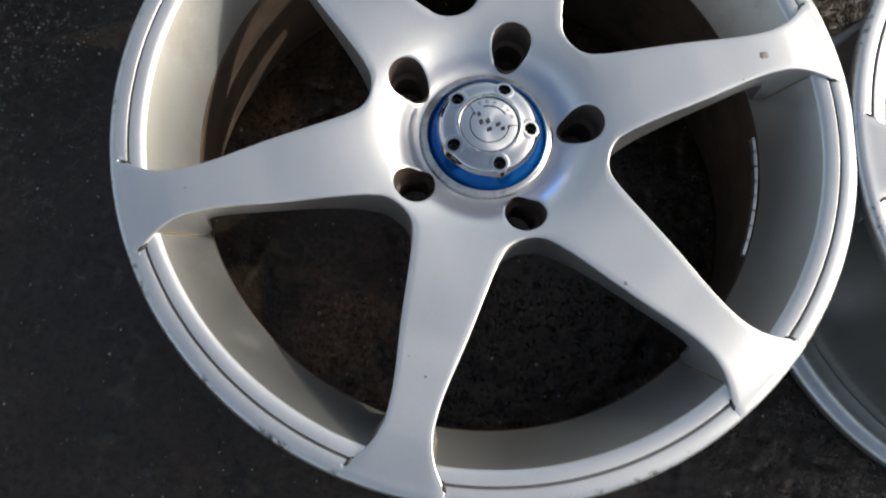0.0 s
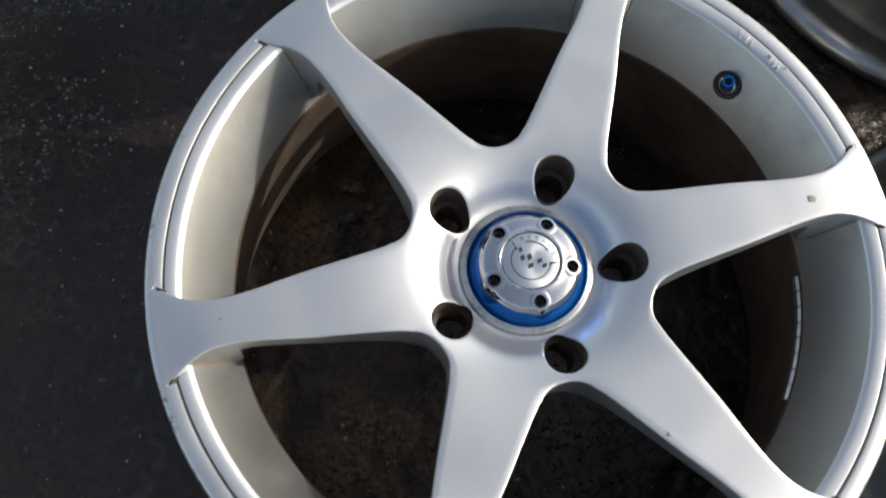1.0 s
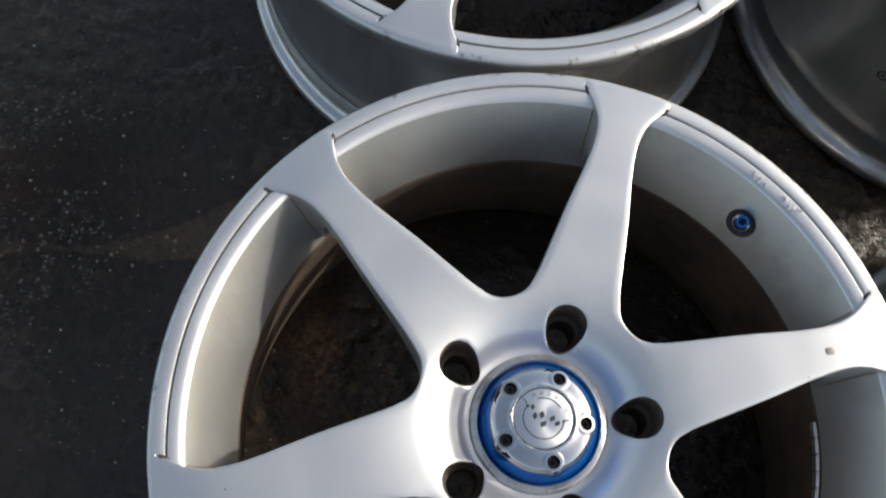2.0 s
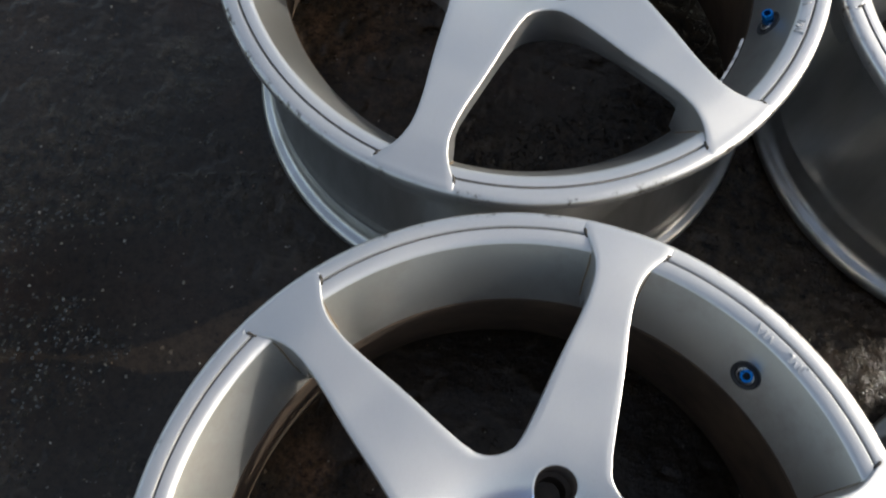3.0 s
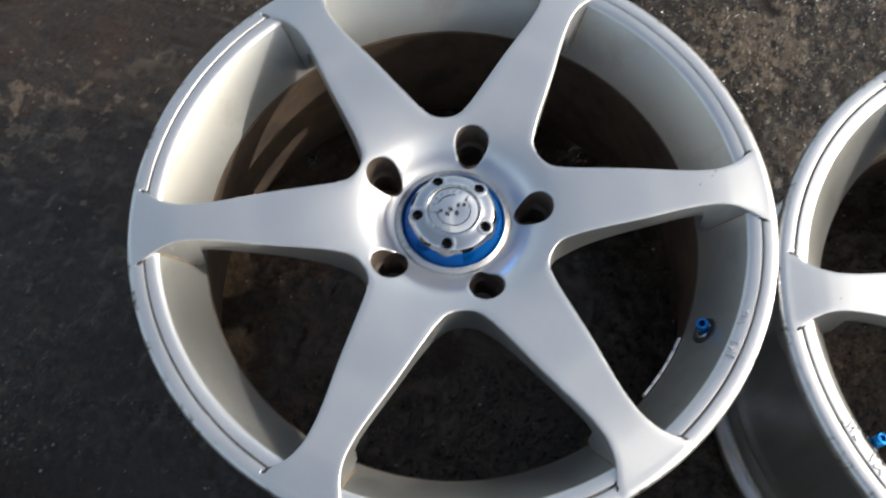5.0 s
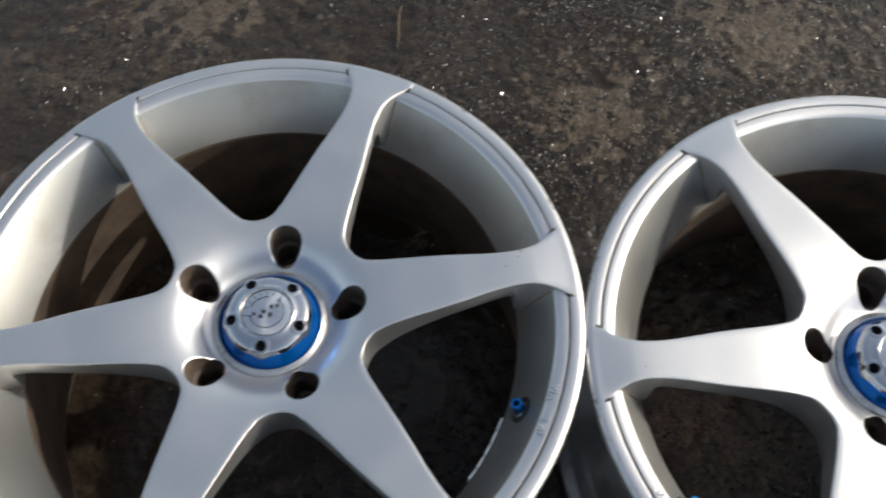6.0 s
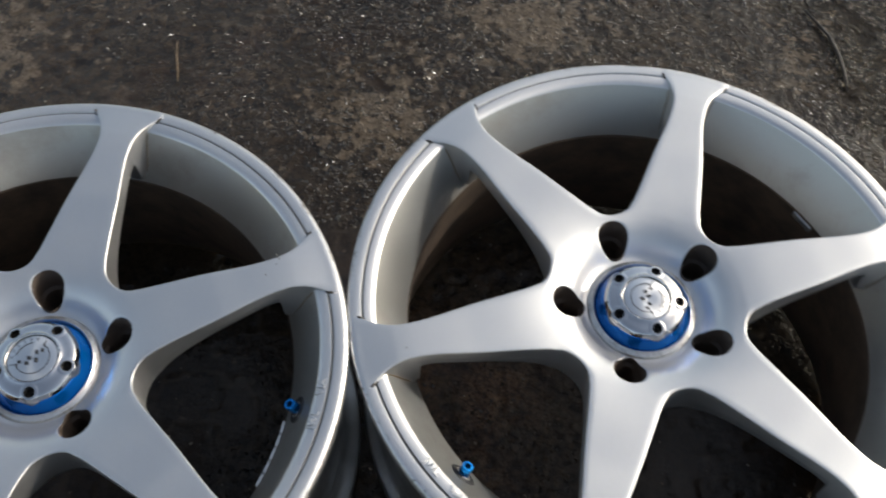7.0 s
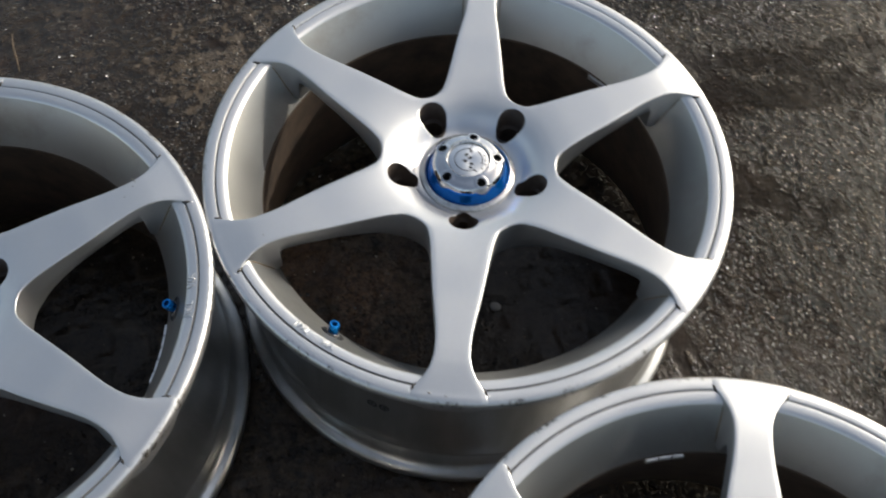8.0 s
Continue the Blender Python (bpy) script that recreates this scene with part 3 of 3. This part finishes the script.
def hook_mesh(side):
    """The end of the lip's groove at a spoke: a slightly raised tube whose dark colour stands in for the shade in a
    slot that swings outward along the spoke's edge to a pit, with a thin raised bead round its end.
    """
    dark = [(r, radians(a), 0.2147) for r, a in ((0.2216, 6.70), (0.2242, 6.95), (0.2258, 7.12), (0.2270, 7.28), (0.2280, 7.38))]
    bead = []
    for i in range(11):
        b = radians(-115 + 230 * i / 10)
        bead.append((0.2279 + 0.0019 * math.cos(b), radians(7.38) + 0.0019 * math.sin(b) / 0.228, 0.2150))
    bm = bmesh.new()
    for points, radius, slot in ((dark, 0.00145, 0), (bead, 0.00042, 1)):
        me = tube_mesh("hook", [(r * math.cos(a * side), r * math.sin(a * side), z) for r, a, z in points], radius, GRIME_AND_SHADE, 8)
        before = len(bm.faces)
        bm.from_mesh(me)
        bm.faces.ensure_lookup_table()
        for f in bm.faces[before:]:
            f.material_index = slot
        bpy.data.meshes.remove(me)
    me = bpy.data.meshes.new("groove_end")
    bm.to_mesh(me)
    bm.free()
    me.materials.append(GRIME_AND_SHADE)
    me.materials.append(RIM)
    return me


MESH = {
    "rim": rim_mesh(), "hub": hub_mesh(), "spoke": spoke_mesh(),
    "cap": lathe("centre_cap", CAP_PROFILE, [CAP_BLUE], 120, sharp=45), "plate": cap_plate_mesh(),
    "disc": lathe("cap_disc", ((0.0188, 0.2064), (0.0187, 0.2072), (0.0183, 0.2072), (0.0182, 0.2079), (0.0179, 0.2081), (0.0060, 0.2081), (0.0001, 0.2081)), [TURNED, INK], 96, [1, 1, 1, 0, 0, 0]),
    "emblem": emblem_mesh(),
    "screw": lathe("screw", ((0.0036, -0.0010), (0.0036, 0.0006), (0.0032, 0.0010), (0.0019, 0.0010), (0.0018, -0.0008), (0.0001, -0.0008)), [SCREW, SOCKET], 24, [0, 0, 0, 1, 1], sharp=40),
    "grommet": lathe("valve_stem", ((0.0105, -0.0010), (0.0104, 0.0006), (0.0094, 0.0011), (0.0090, 0.0003), (0.0072, 0.0002), (0.0062, 0.0012), (0.0050, 0.0016), (0.0001, 0.0018)), [RUBBER, LEAD], 28, [0, 0, 0, 0, 0, 1, 0]),
    "valve_tube": lathe("valve_tube", ((0.0032, -0.006), (0.0032, 0.004), (0.0001, 0.004)), [LEAD], 16),
    "valve_cap": lathe("valve_cap", ((0.0036, 0.0020), (0.0044, 0.0022), (0.0045, 0.0105), (0.0041, 0.0113), (0.0027, 0.0114), (0.0024, 0.0062), (0.0001, 0.0062)), [BLUE, SOCKET], 10, [0, 0, 0, 0, 0, 1], sharp=30),
    "hook_a": hook_mesh(1), "hook_b": hook_mesh(-1),
    "stamp": lathe("ink_stamp", ((0.0050, 0.0), (0.0046, 0.0002), (0.0034, 0.0002), (0.0030, 0.0), (0.0020, 0.0), (0.0016, 0.0002), (0.0001, 0.0002)), [FADED, OUTSIDE], 24, [0, 0, 0, 1, 0, 0]),
    "joint_a": joint_mesh(1), "joint_b": joint_mesh(-1),
    "via": letters_mesh("VIA", 0.0085), "jwl": letters_mesh("JWL", 0.0080), "weight": weight_mesh(),
}


def chip_mesh(size, seed):
    """A flake of missing paint with a ragged outline, as thin as the paint."""
    n = 14
    rim = [(size * (0.75 + 0.5 * noise.noise(Vector((math.cos(6.283 * i / n) * 1.4, math.sin(6.283 * i / n) * 1.4, seed)))), 6.283 * i / n) for i in range(n)]
    verts = [(r * math.cos(a), r * 0.8 * math.sin(a), 0.0) for r, a in rim] + [(r * 0.8 * math.cos(a), r * 0.64 * math.sin(a), 0.0002) for r, a in rim]
    faces = [(i, (i + 1) % n, n + (i + 1) % n, n + i) for i in range(n)] + [tuple(range(n, 2 * n))]
    return mesh_of("paint_chip", verts, faces, [CHIP])


def wheel_thing(x, y, lean, turn, cap_turn, weights, chips, label):
    """A wheel. lean: its small tilt about x and y on the uneven ground; turn: heading of its first spoke; cap_turn: heading of the cap's lettering; weights: first angle and count, from the first spoke."""
    root = tagged(new("alloy_wheel"), label, "wheel", "wheels on the ground")
    root.matrix_world = pose(x, y, 0, lean[0], lean[1], turn)
    part("rim", MESH["rim"], root)
    part("hub", MESH["hub"], root)
    for k in range(6):
        part("spoke", MESH["spoke"], root).matrix_basis = pose(0, 0, 0, 0, 0, 60 * k)
    cap = part("centre_cap", MESH["cap"], root, "blue anodised centre cap")
    cap.matrix_basis = pose(0, 0, 0, 0, 0, cap_turn - turn)
    part("cap_plate", MESH["plate"], cap, "polished bright plate with five ears")
    part("cap_disc", MESH["disc"], cap, "turned aluminium disc")
    part("emblem", MESH["emblem"], cap, "dark engraved emblem")
    for k in range(5):
        a = radians(72 * k)
        part("screw", MESH["screw"], cap, "dark recessed cap screw").matrix_basis = pose(SCREW_RADIUS * math.cos(a), SCREW_RADIUS * math.sin(a), 0.2008, 0, 0, 72 * k)
    # the valve stands on the wall between spokes one and two
    at = pose(0, 0, 0, 0, 0, 30)
    stem = part("valve_stem", MESH["grommet"], root, "black rubber valve stem")
    stem.matrix_basis = at @ pose(0.1995, 0, 0.1876, 0, -60, 0)
    for key, label_text in (("valve_tube", "bare metal valve tube"), ("valve_cap", "blue anodised valve cap")):
        part(key, MESH[key], stem, label_text).matrix_basis = pose(0.0005, 0, 0.0005, 0, 36, 0)
    for k in range(6):
        for key in ("joint_a", "joint_b"):
            part("joint_stain", MESH[key], root, "rusty dirt in the joint").matrix_basis = pose(0, 0, 0, 0, 0, 60 * k)
    for k in range(6):
        for key in ("hook_a", "hook_b"):
            part("groove_end", MESH[key], root).matrix_basis = pose(0, 0, 0, 0, 0, 60 * k)
    for key, heading in (("via", 33.0), ("jwl", 26.3)):
        part("cast_lettering", MESH[key], root, "raised cast lettering").matrix_basis = pose(0, 0, 0, 0, 0, heading) @ pose(0.2178, 0, 0.2144, 0, -12.3, 0) @ pose(0, 0, 0, 0, 0, 90)
    for cx, cy, size in chips:
        part("paint_chip", chip_mesh(size, cx * 97 + cy * 31), root, "bare chipped spot in the paint").matrix_basis = pose(cx, cy, face_z(math.hypot(cx, cy)) + 0.0001)
    first, count = weights
    for k in range(count):
        part("balance_weight", MESH["weight"], root, "zinc stick-on balance weight").matrix_basis = pose(0, 0, 0, 0, 0, first + 3.3 * k) @ pose(0.1880, 0, 0.1640, 0, 4, 0)
    return root


# ---- ground ----
def lattice_noise(x, y, cell, seed):
    """Smooth value noise at arrays of places."""
    table = np.random.default_rng(seed).random((257, 257))

    def split(v):
        q = np.asarray(v) / cell + 1000.37
        i = np.floor(q).astype(int)
        f = q - i
        return i % 256, f * f * f * (f * (f * 6 - 15) + 10)

    (ix, fx), (iy, fy) = split(x), split(y)
    low = table[iy, ix] * (1 - fx) + table[iy, ix + 1] * fx
    high = table[iy + 1, ix] * (1 - fx) + table[iy + 1, ix + 1] * fx
    return low * (1 - fy) + high * fy


def inside(x, y):
    """1 round the wheels, falling to 0 some decimetres away, where the ground goes on evenly."""
    x, y = np.asarray(x), np.asarray(y)
    away = np.maximum(np.maximum(-0.70 - x, x - 1.40), np.maximum(0.0 - y, y - 1.90))
    return np.clip(1 - away / 0.25, 0.0, 1.0)


def sandy_spot(x, y):
    return np.exp(-((np.asarray(x) + 0.22) ** 2 + (np.asarray(y) - 0.60) ** 2) / 0.13 ** 2)


def film_at(x, y):
    """Where wet silt lies smooth over the asphalt: 1 under it, 0 on the rough stretches. More of it to the west."""
    x, y = np.asarray(x), np.asarray(y)
    u, w = 0.62 * (x + 0.3 * y), y - 0.3 * x
    east = np.clip((x - 0.78) / 0.12, 0, 1)
    u, w = u * (1 - east) + 0.36 * (x - 0.2 * y) * east, w * (1 - east) + (y + 0.2 * x) * east
    f = lattice_noise(u, w, 0.105, 41) + 0.55 * lattice_noise(u, w, 0.034, 42) + 0.26 * lattice_noise(x, y, 0.013, 43) + 0.10 * lattice_noise(x, y, 0.006, 44)
    f = f - 1.03 + 0.34 * np.clip((0.45 - x) / 0.5, 0, 1) - 0.45 * np.clip((y - 1.15) / 0.15, 0, 1) + east * (0.88 * np.clip((y - 1.0) / 0.20, 0, 1) - 0.42)
    near = inside(x, y)
    return np.clip((f - 0.5 * sandy_spot(x, y)) / 0.15, 0.0, 1.0) * near + 0.4 * (1 - near)


def wet_at(x, y):
    """The ground to the east and north-east is soaked darker."""
    wander = 0.25 * (lattice_noise(x, y, 0.12, 61) - 0.5)
    east = np.clip((np.asarray(x) - 0.72 + wander) / 0.18, 0.0, 1.0)
    north = np.clip((np.asarray(y) - 1.18 + wander) / 0.10, 0.0, 1.0) * np.clip((np.asarray(x) - 0.05 + wander) / 0.25, 0.0, 1.0)
    near = inside(x, y)
    return np.maximum(np.maximum(east, 0.5 * north), 0.6 * sandy_spot(x, y)) * near + 0.5 * (1 - near)


def pale_at(x, y):
    """Spots where the dark crust has worn off the sandy layer below."""
    spots = ((-0.16, 1.43, 0.13, 1.0), (0.53, 1.51, 0.10, 1.0), (0.34, 1.35, 0.09, 0.75), (0.86, 1.46, 0.08, 0.6), (-0.36, 1.00, 0.10, 0.5))
    near = sum(h * np.exp(-((np.asarray(x) - cx) ** 2 + (np.asarray(y) - cy) ** 2) / size ** 2) for cx, cy, size, h in spots)
    return np.clip(near * (0.55 + 0.9 * lattice_noise(x, y, 0.04, 71)), 0.0, 1.0)


def rusty_lit_at(x, y):
    """Rust-brown ground in spots under the wheels, coloured lighter in place of light that falls there."""
    spots = ((0.14, 0.36, 0.060), (0.05, 0.54, 0.050), (-0.03, 0.94, 0.065), (0.41, 1.02, 0.060), (0.46, 0.93, 0.040), (0.49, 1.00, 0.035))
    near = sum(np.exp(-((np.asarray(x) - cx) ** 2 + (np.asarray(y) - cy) ** 2) / size ** 2) for cx, cy, size in spots)
    patchy = lattice_noise(x, y, 0.030, 81) + 0.6 * lattice_noise(x, y, 0.011, 82)
    return np.clip(1.3 * near * (patchy - 0.35), 0.0, 0.9)


def crest_at(x, y):
    """Short crooked ridges of raised crust, in loose clusters."""
    ridge = 1 - np.abs(2 * (0.62 * lattice_noise(x, y, 0.040, 51) + 0.38 * lattice_noise(x, y, 0.013, 53)) - 1)
    where = np.clip((lattice_noise(x, y, 0.085, 52) - 0.46) / 0.16, 0, 1) * np.clip((lattice_noise(x, y, 0.022, 56) - 0.35) / 0.2, 0, 1)
    return where * np.clip((ridge - 0.84) / 0.09, 0, 1) * inside(x, y)


def ground_height(x, y):
    """Uneven old asphalt, at most at level zero: hollows, crusts, pits, and lumps where no silt covers it."""
    film, wet = film_at(x, y), wet_at(x, y)
    layers = ((0.16, 0.0030, 1), (0.05, 0.0018, 2), (0.021, 0.0009, 3))
    base = sum(h * (lattice_noise(x, y, cell, seed) - 0.9) for cell, h, seed in layers) * (1 - 0.5 * wet)
    base = base + 0.0007 * (crest_at(x, y) - 1) * (1 - 0.8 * wet)
    holes = np.clip((0.26 - lattice_noise(x, y, 0.012, 54)) / 0.10, 0, 1) * np.clip((lattice_noise(x, y, 0.10, 55) - 0.25) / 0.2, 0, 1)
    base = base - 0.0013 * holes * (1 - 0.8 * wet)
    lumps = 0.0009 * (lattice_noise(x, y, 0.011, 4) - 0.55) + 0.0017 * (np.maximum(lattice_noise(x, y, 0.0068, 33), 0.45) - 0.62)
    return (base + (1 - film) * lumps * (1 - 0.4 * wet) - film * 0.0002) * inside(x, y)


def stretch(lo, hi, step):
    """Even steps between lo and hi, then ever longer ones out to the horizon."""
    inner = np.arange(lo, hi + step / 2, step)
    far = step * np.cumsum(1.35 ** np.arange(1, 38))
    far = far[far < 900]
    return np.concatenate([lo - far[::-1], inner, inner[-1] + far])


def ground_mesh():
    xs, ys = stretch(-0.70, 1.40, 0.0027), stretch(0.0, 1.90, 0.0027)
    nx, ny = len(xs), len(ys)
    X, Y = np.meshgrid(xs, ys)
    z = np.minimum(ground_height(X, Y), 0.0)
    verts = np.stack([X.ravel(), Y.ravel(), z.ravel()], 1)
    a = (np.arange(ny - 1)[:, None] * nx + np.arange(nx - 1)[None, :]).ravel()
    quads = np.stack([a, a + 1, a + nx + 1, a + nx], 1)
    me = bpy.data.meshes.new("ground")
    me.from_pydata(verts.tolist(), [], quads.tolist())
    me.polygons.foreach_set("use_smooth", np.ones(len(me.polygons), bool))
    for key, field in (("film", film_at), ("crest", crest_at), ("wet", wet_at), ("pale", pale_at), ("rusty", rusty_lit_at)):
        me.attributes.new(key, "FLOAT", "POINT").data.foreach_set("value", field(X, Y).ravel().astype(np.float32))
    me.materials.append(GROUND)
    return me


tagged(new("ground", ground_mesh()), "wet dark old asphalt with worn patches", "ground", kind="structure")

# ---- the four wheels ----
CHIPS_A = ((0.1841, -0.0012, 0.0044), (-0.0813, -0.1449, 0.0012), (0.0500, -0.1218, 0.0022), (-0.0874, -0.1307, 0.0008), (-0.1912, 0.0015, 0.0010), (0.1652, -0.0140, 0.0009))
CHIPS_B = ((0.0863, 0.1750, 0.0014), (0.0885, 0.1701, 0.0010), (0.0886, 0.1582, 0.0011), (0.0828, 0.1762, 0.0012))
CHIPS_C = ((0.1271, 0.1897, 0.0016), (0.1944, 0.0053, 0.0009), (0.1165, 0.1976, 0.0012))
wheel_thing(0.2173, 0.4723, (0.17, 0.34), 24.87, 77.0, (-36.5, 8), CHIPS_A, "silver six-spoke alloy wheel lying face up on wet asphalt")
wheel_thing(0.1212, 0.9389, (0.28, -0.10), -37.67, 133.5, (14.2, 5), CHIPS_B, "silver six-spoke alloy wheel with blue valve cap, face up")
stamped = wheel_thing(0.5870, 1.0052, (0.38, 0.29), 194.35, -4.0, (-162.5, 2), CHIPS_C, "silver six-spoke alloy wheel with scuffed lip, lying face up")
wheel_thing(0.6827, 0.5354, (0.0, 0.0), 251.20, 40.0, (193.5, 3), (), "silver six-spoke alloy wheel, bright in the sun, face up")
for heading in (41.0, 44.2):
    part("ink_stamp", MESH["stamp"], stamped, "faded round dark ink stamp").matrix_basis = pose(0, 0, 0, 0, 0, heading) @ pose(0.2085, 0, 0.101, 0, 81.5, 0)


# ---- small things on the ground ----
twig = new("twig", tube_mesh("twig", [(0.880, 1.530, 0.001), (0.893, 1.505, 0.002), (0.904, 1.485, 0.001), (0.909, 1.455, 0.002), (0.911, 1.430, 0.001), (0.909, 1.400, 0.001)], 0.0022, TWIG))
tagged(twig, "thin dark crooked twig lying on wet asphalt", "twig")
straw = new("straw", tube_mesh("straw", [(0.098, 1.440, 0.001), (0.101, 1.415, 0.002), (0.106, 1.395, 0.002), (0.109, 1.376, 0.001)], 0.0008, STRAW))
tagged(straw, "short dry brown straw stalk on wet asphalt", "straw")


def stone_mesh(name, size, seed, material):
    """A small rounded stone, its lower third below the ground's level."""
    bm = bmesh.new()
    bmesh.ops.create_icosphere(bm, subdivisions=2, radius=size)
    for q in bm.verts:
        q.co *= 1 + 0.35 * noise.noise(q.co / size * 0.9 + Vector((seed, 0, 0)))
        q.co.z *= 0.6
    me = bpy.data.meshes.new(name)
    bm.to_mesh(me)
    bm.free()
    me.materials.append(material)
    me.polygons.foreach_set("use_smooth", [True] * len(me.polygons))
    return me


tagged(new("pebble", stone_mesh("pebble", 0.0055, 3.0, PEBBLE)), "small pale grey pebble inside a wheel window", "pebble").location = (0.6167, 0.9575, 0.0)


def grit_mesh(count):
    """Loose wet grains, thicker in drifts, bare where the silt lies smooth."""
    rng = np.random.default_rng(11)
    x, y = rng.uniform(-0.75, 1.5, count * 4), rng.uniform(-0.1, 1.95, count * 4)
    drift = lattice_noise(x, y, 0.11, 21) + 0.7 * lattice_noise(x, y, 0.035, 22) - 0.75 * film_at(x, y)
    keep = drift + 0.10 * sandy_spot(x, y) + 0.5 * rusty_lit_at(x, y) - 0.45 * np.clip((x - 0.6) / 0.3, 0, 1) * np.clip((1.3 - y) / 0.1, 0, 1) - 0.36 * np.clip((0.5 - x) / 0.3, 0, 1) * np.clip((1.25 - y) / 0.1, 0, 1) > rng.uniform(0.84, 1.20, count * 4)
    x, y = x[keep][:count], y[keep][:count]
    n = len(x)
    size = 0.0008 + 0.0020 * rng.random(n) ** 3.5
    z = np.minimum(ground_height(x, y), 0) + size * 0.15
    shape = np.array(((1, 0, 0), (0.3, 0.95, 0), (-0.8, 0.6, 0), (-0.8, -0.6, 0), (0.3, -0.95, 0), (0.05, 0.02, 0.75)))
    turn = rng.uniform(0, 6.28, n)[:, None]
    a = shape[:, 0] * rng.uniform(0.7, 1.3, (n, 6)) + rng.uniform(-0.25, 0.25, (n, 6))
    b = shape[:, 1] * rng.uniform(0.5, 1.2, (n, 6)) + rng.uniform(-0.25, 0.25, (n, 6))
    h = shape[:, 2] * rng.uniform(0.6, 1.2, (n, 6)) - 0.25
    px = x[:, None] + size[:, None] * (a * np.cos(turn) - b * np.sin(turn))
    py = y[:, None] + size[:, None] * (a * np.sin(turn) + b * np.cos(turn))
    pz = z[:, None] + size[:, None] * h
    verts = np.stack([px, py, pz], 2).reshape(-1, 3)
    fan = np.array([(i, (i + 1) % 5, 5) for i in range(5)])
    faces = (np.arange(n)[:, None, None] * 6 + fan).reshape(-1, 3)
    me = bpy.data.meshes.new("grit")
    me.from_pydata(verts.tolist(), [], faces.tolist())
    me.materials.append(GRIT)
    me.polygons.foreach_set("use_smooth", np.repeat(rng.random(n) < 0.45, 5))
    return me


GRIT = plain_metal("wet_grit", (0.030, 0.024, 0.017, 1), 0.15, 0.0)
GRIT.node_tree.nodes["Principled BSDF"].inputs["IOR"].default_value = 1.55
tagged(new("grit", grit_mesh(90000)), "loose wet grains of sand and grit", "grit", kind="stuff")


def mixed_stone():
    """Small stones of many colours: grey, tan, ochre, a few brick red."""
    m, nt, p = graph("mixed_pebbles")
    pick = nt.nodes.new("ShaderNodeNewGeometry").outputs["Random Per Island"]
    tone = ramp(nt, pick, 0.0, 1.0, (0.045, 0.040, 0.036, 1), (0.16, 0.07, 0.045, 1))
    bar = tone.node.color_ramp
    for place, colour in ((0.35, (0.10, 0.088, 0.072, 1)), (0.60, (0.21, 0.18, 0.125, 1)), (0.80, (0.26, 0.235, 0.19, 1)), (0.88, (0.20, 0.145, 0.07, 1))):
        bar.elements.new(place).color = colour
    nt.links.new(mixed(nt, value_range(nt, noise_node(nt, coords(nt), 700.0, 3.0), 0.35, 0.65, 0.0, 0.5), tone, (0.03, 0.026, 0.022, 1)), p.inputs["Base Color"])
    p.inputs["Roughness"].default_value = 0.38
    return m


def pebbles_mesh(count):
    """Small angular stones trodden into the asphalt, most of them in the open and on the sandy streak."""
    rng = np.random.default_rng(29)
    x, y = rng.uniform(-0.70, 1.40, count * 3), rng.uniform(0.0, 1.90, count * 3)
    keep = 0.34 + 0.9 * sandy_spot(x, y) + 0.5 * rusty_lit_at(x, y) > rng.random(count * 3)
    x, y = x[keep][:count], y[keep][:count]
    n = len(x)
    size = 0.0006 + 0.0019 * rng.random(n) ** 3.5
    z = np.minimum(ground_height(x, y), 0)
    ring = np.arange(6) * math.pi / 3
    shape = np.array([(math.cos(a), math.sin(a), 0.0) for a in ring] + [(0.6 * math.cos(a + 0.5), 0.6 * math.sin(a + 0.5), 0.55) for a in ring] + [(0.0, 0.0, 0.7)])
    pts = shape[None] * rng.uniform(0.65, 1.25, (n, 13, 3)) * np.stack([rng.uniform(0.8, 1.3, n), rng.uniform(0.6, 1.0, n), rng.uniform(0.6, 1.1, n)], 1)[:, None]
    turn = rng.uniform(0, 6.28, n)[:, None]
    px = x[:, None] + size[:, None] * (pts[:, :, 0] * np.cos(turn) - pts[:, :, 1] * np.sin(turn))
    py = y[:, None] + size[:, None] * (pts[:, :, 0] * np.sin(turn) + pts[:, :, 1] * np.cos(turn))
    pz = z[:, None] + size[:, None] * (pts[:, :, 2] - 0.25)
    fan = [(i, (i + 1) % 6, 6 + (i + 1) % 6) for i in range(6)] + [(i, 6 + (i + 1) % 6, 6 + i) for i in range(6)] + [(6 + i, 6 + (i + 1) % 6, 12) for i in range(6)]
    faces = (np.arange(n)[:, None, None] * 13 + np.array(fan)).reshape(-1, 3)
    me = bpy.data.meshes.new("pebbles")
    me.from_pydata(np.stack([px, py, pz], 2).reshape(-1, 3).tolist(), [], faces.tolist())
    me.materials.append(mixed_stone())
    return me


tagged(new("small_stones", pebbles_mesh(5200)), "tiny tan, grey and reddish stones pressed into asphalt", "stones", kind="stuff")
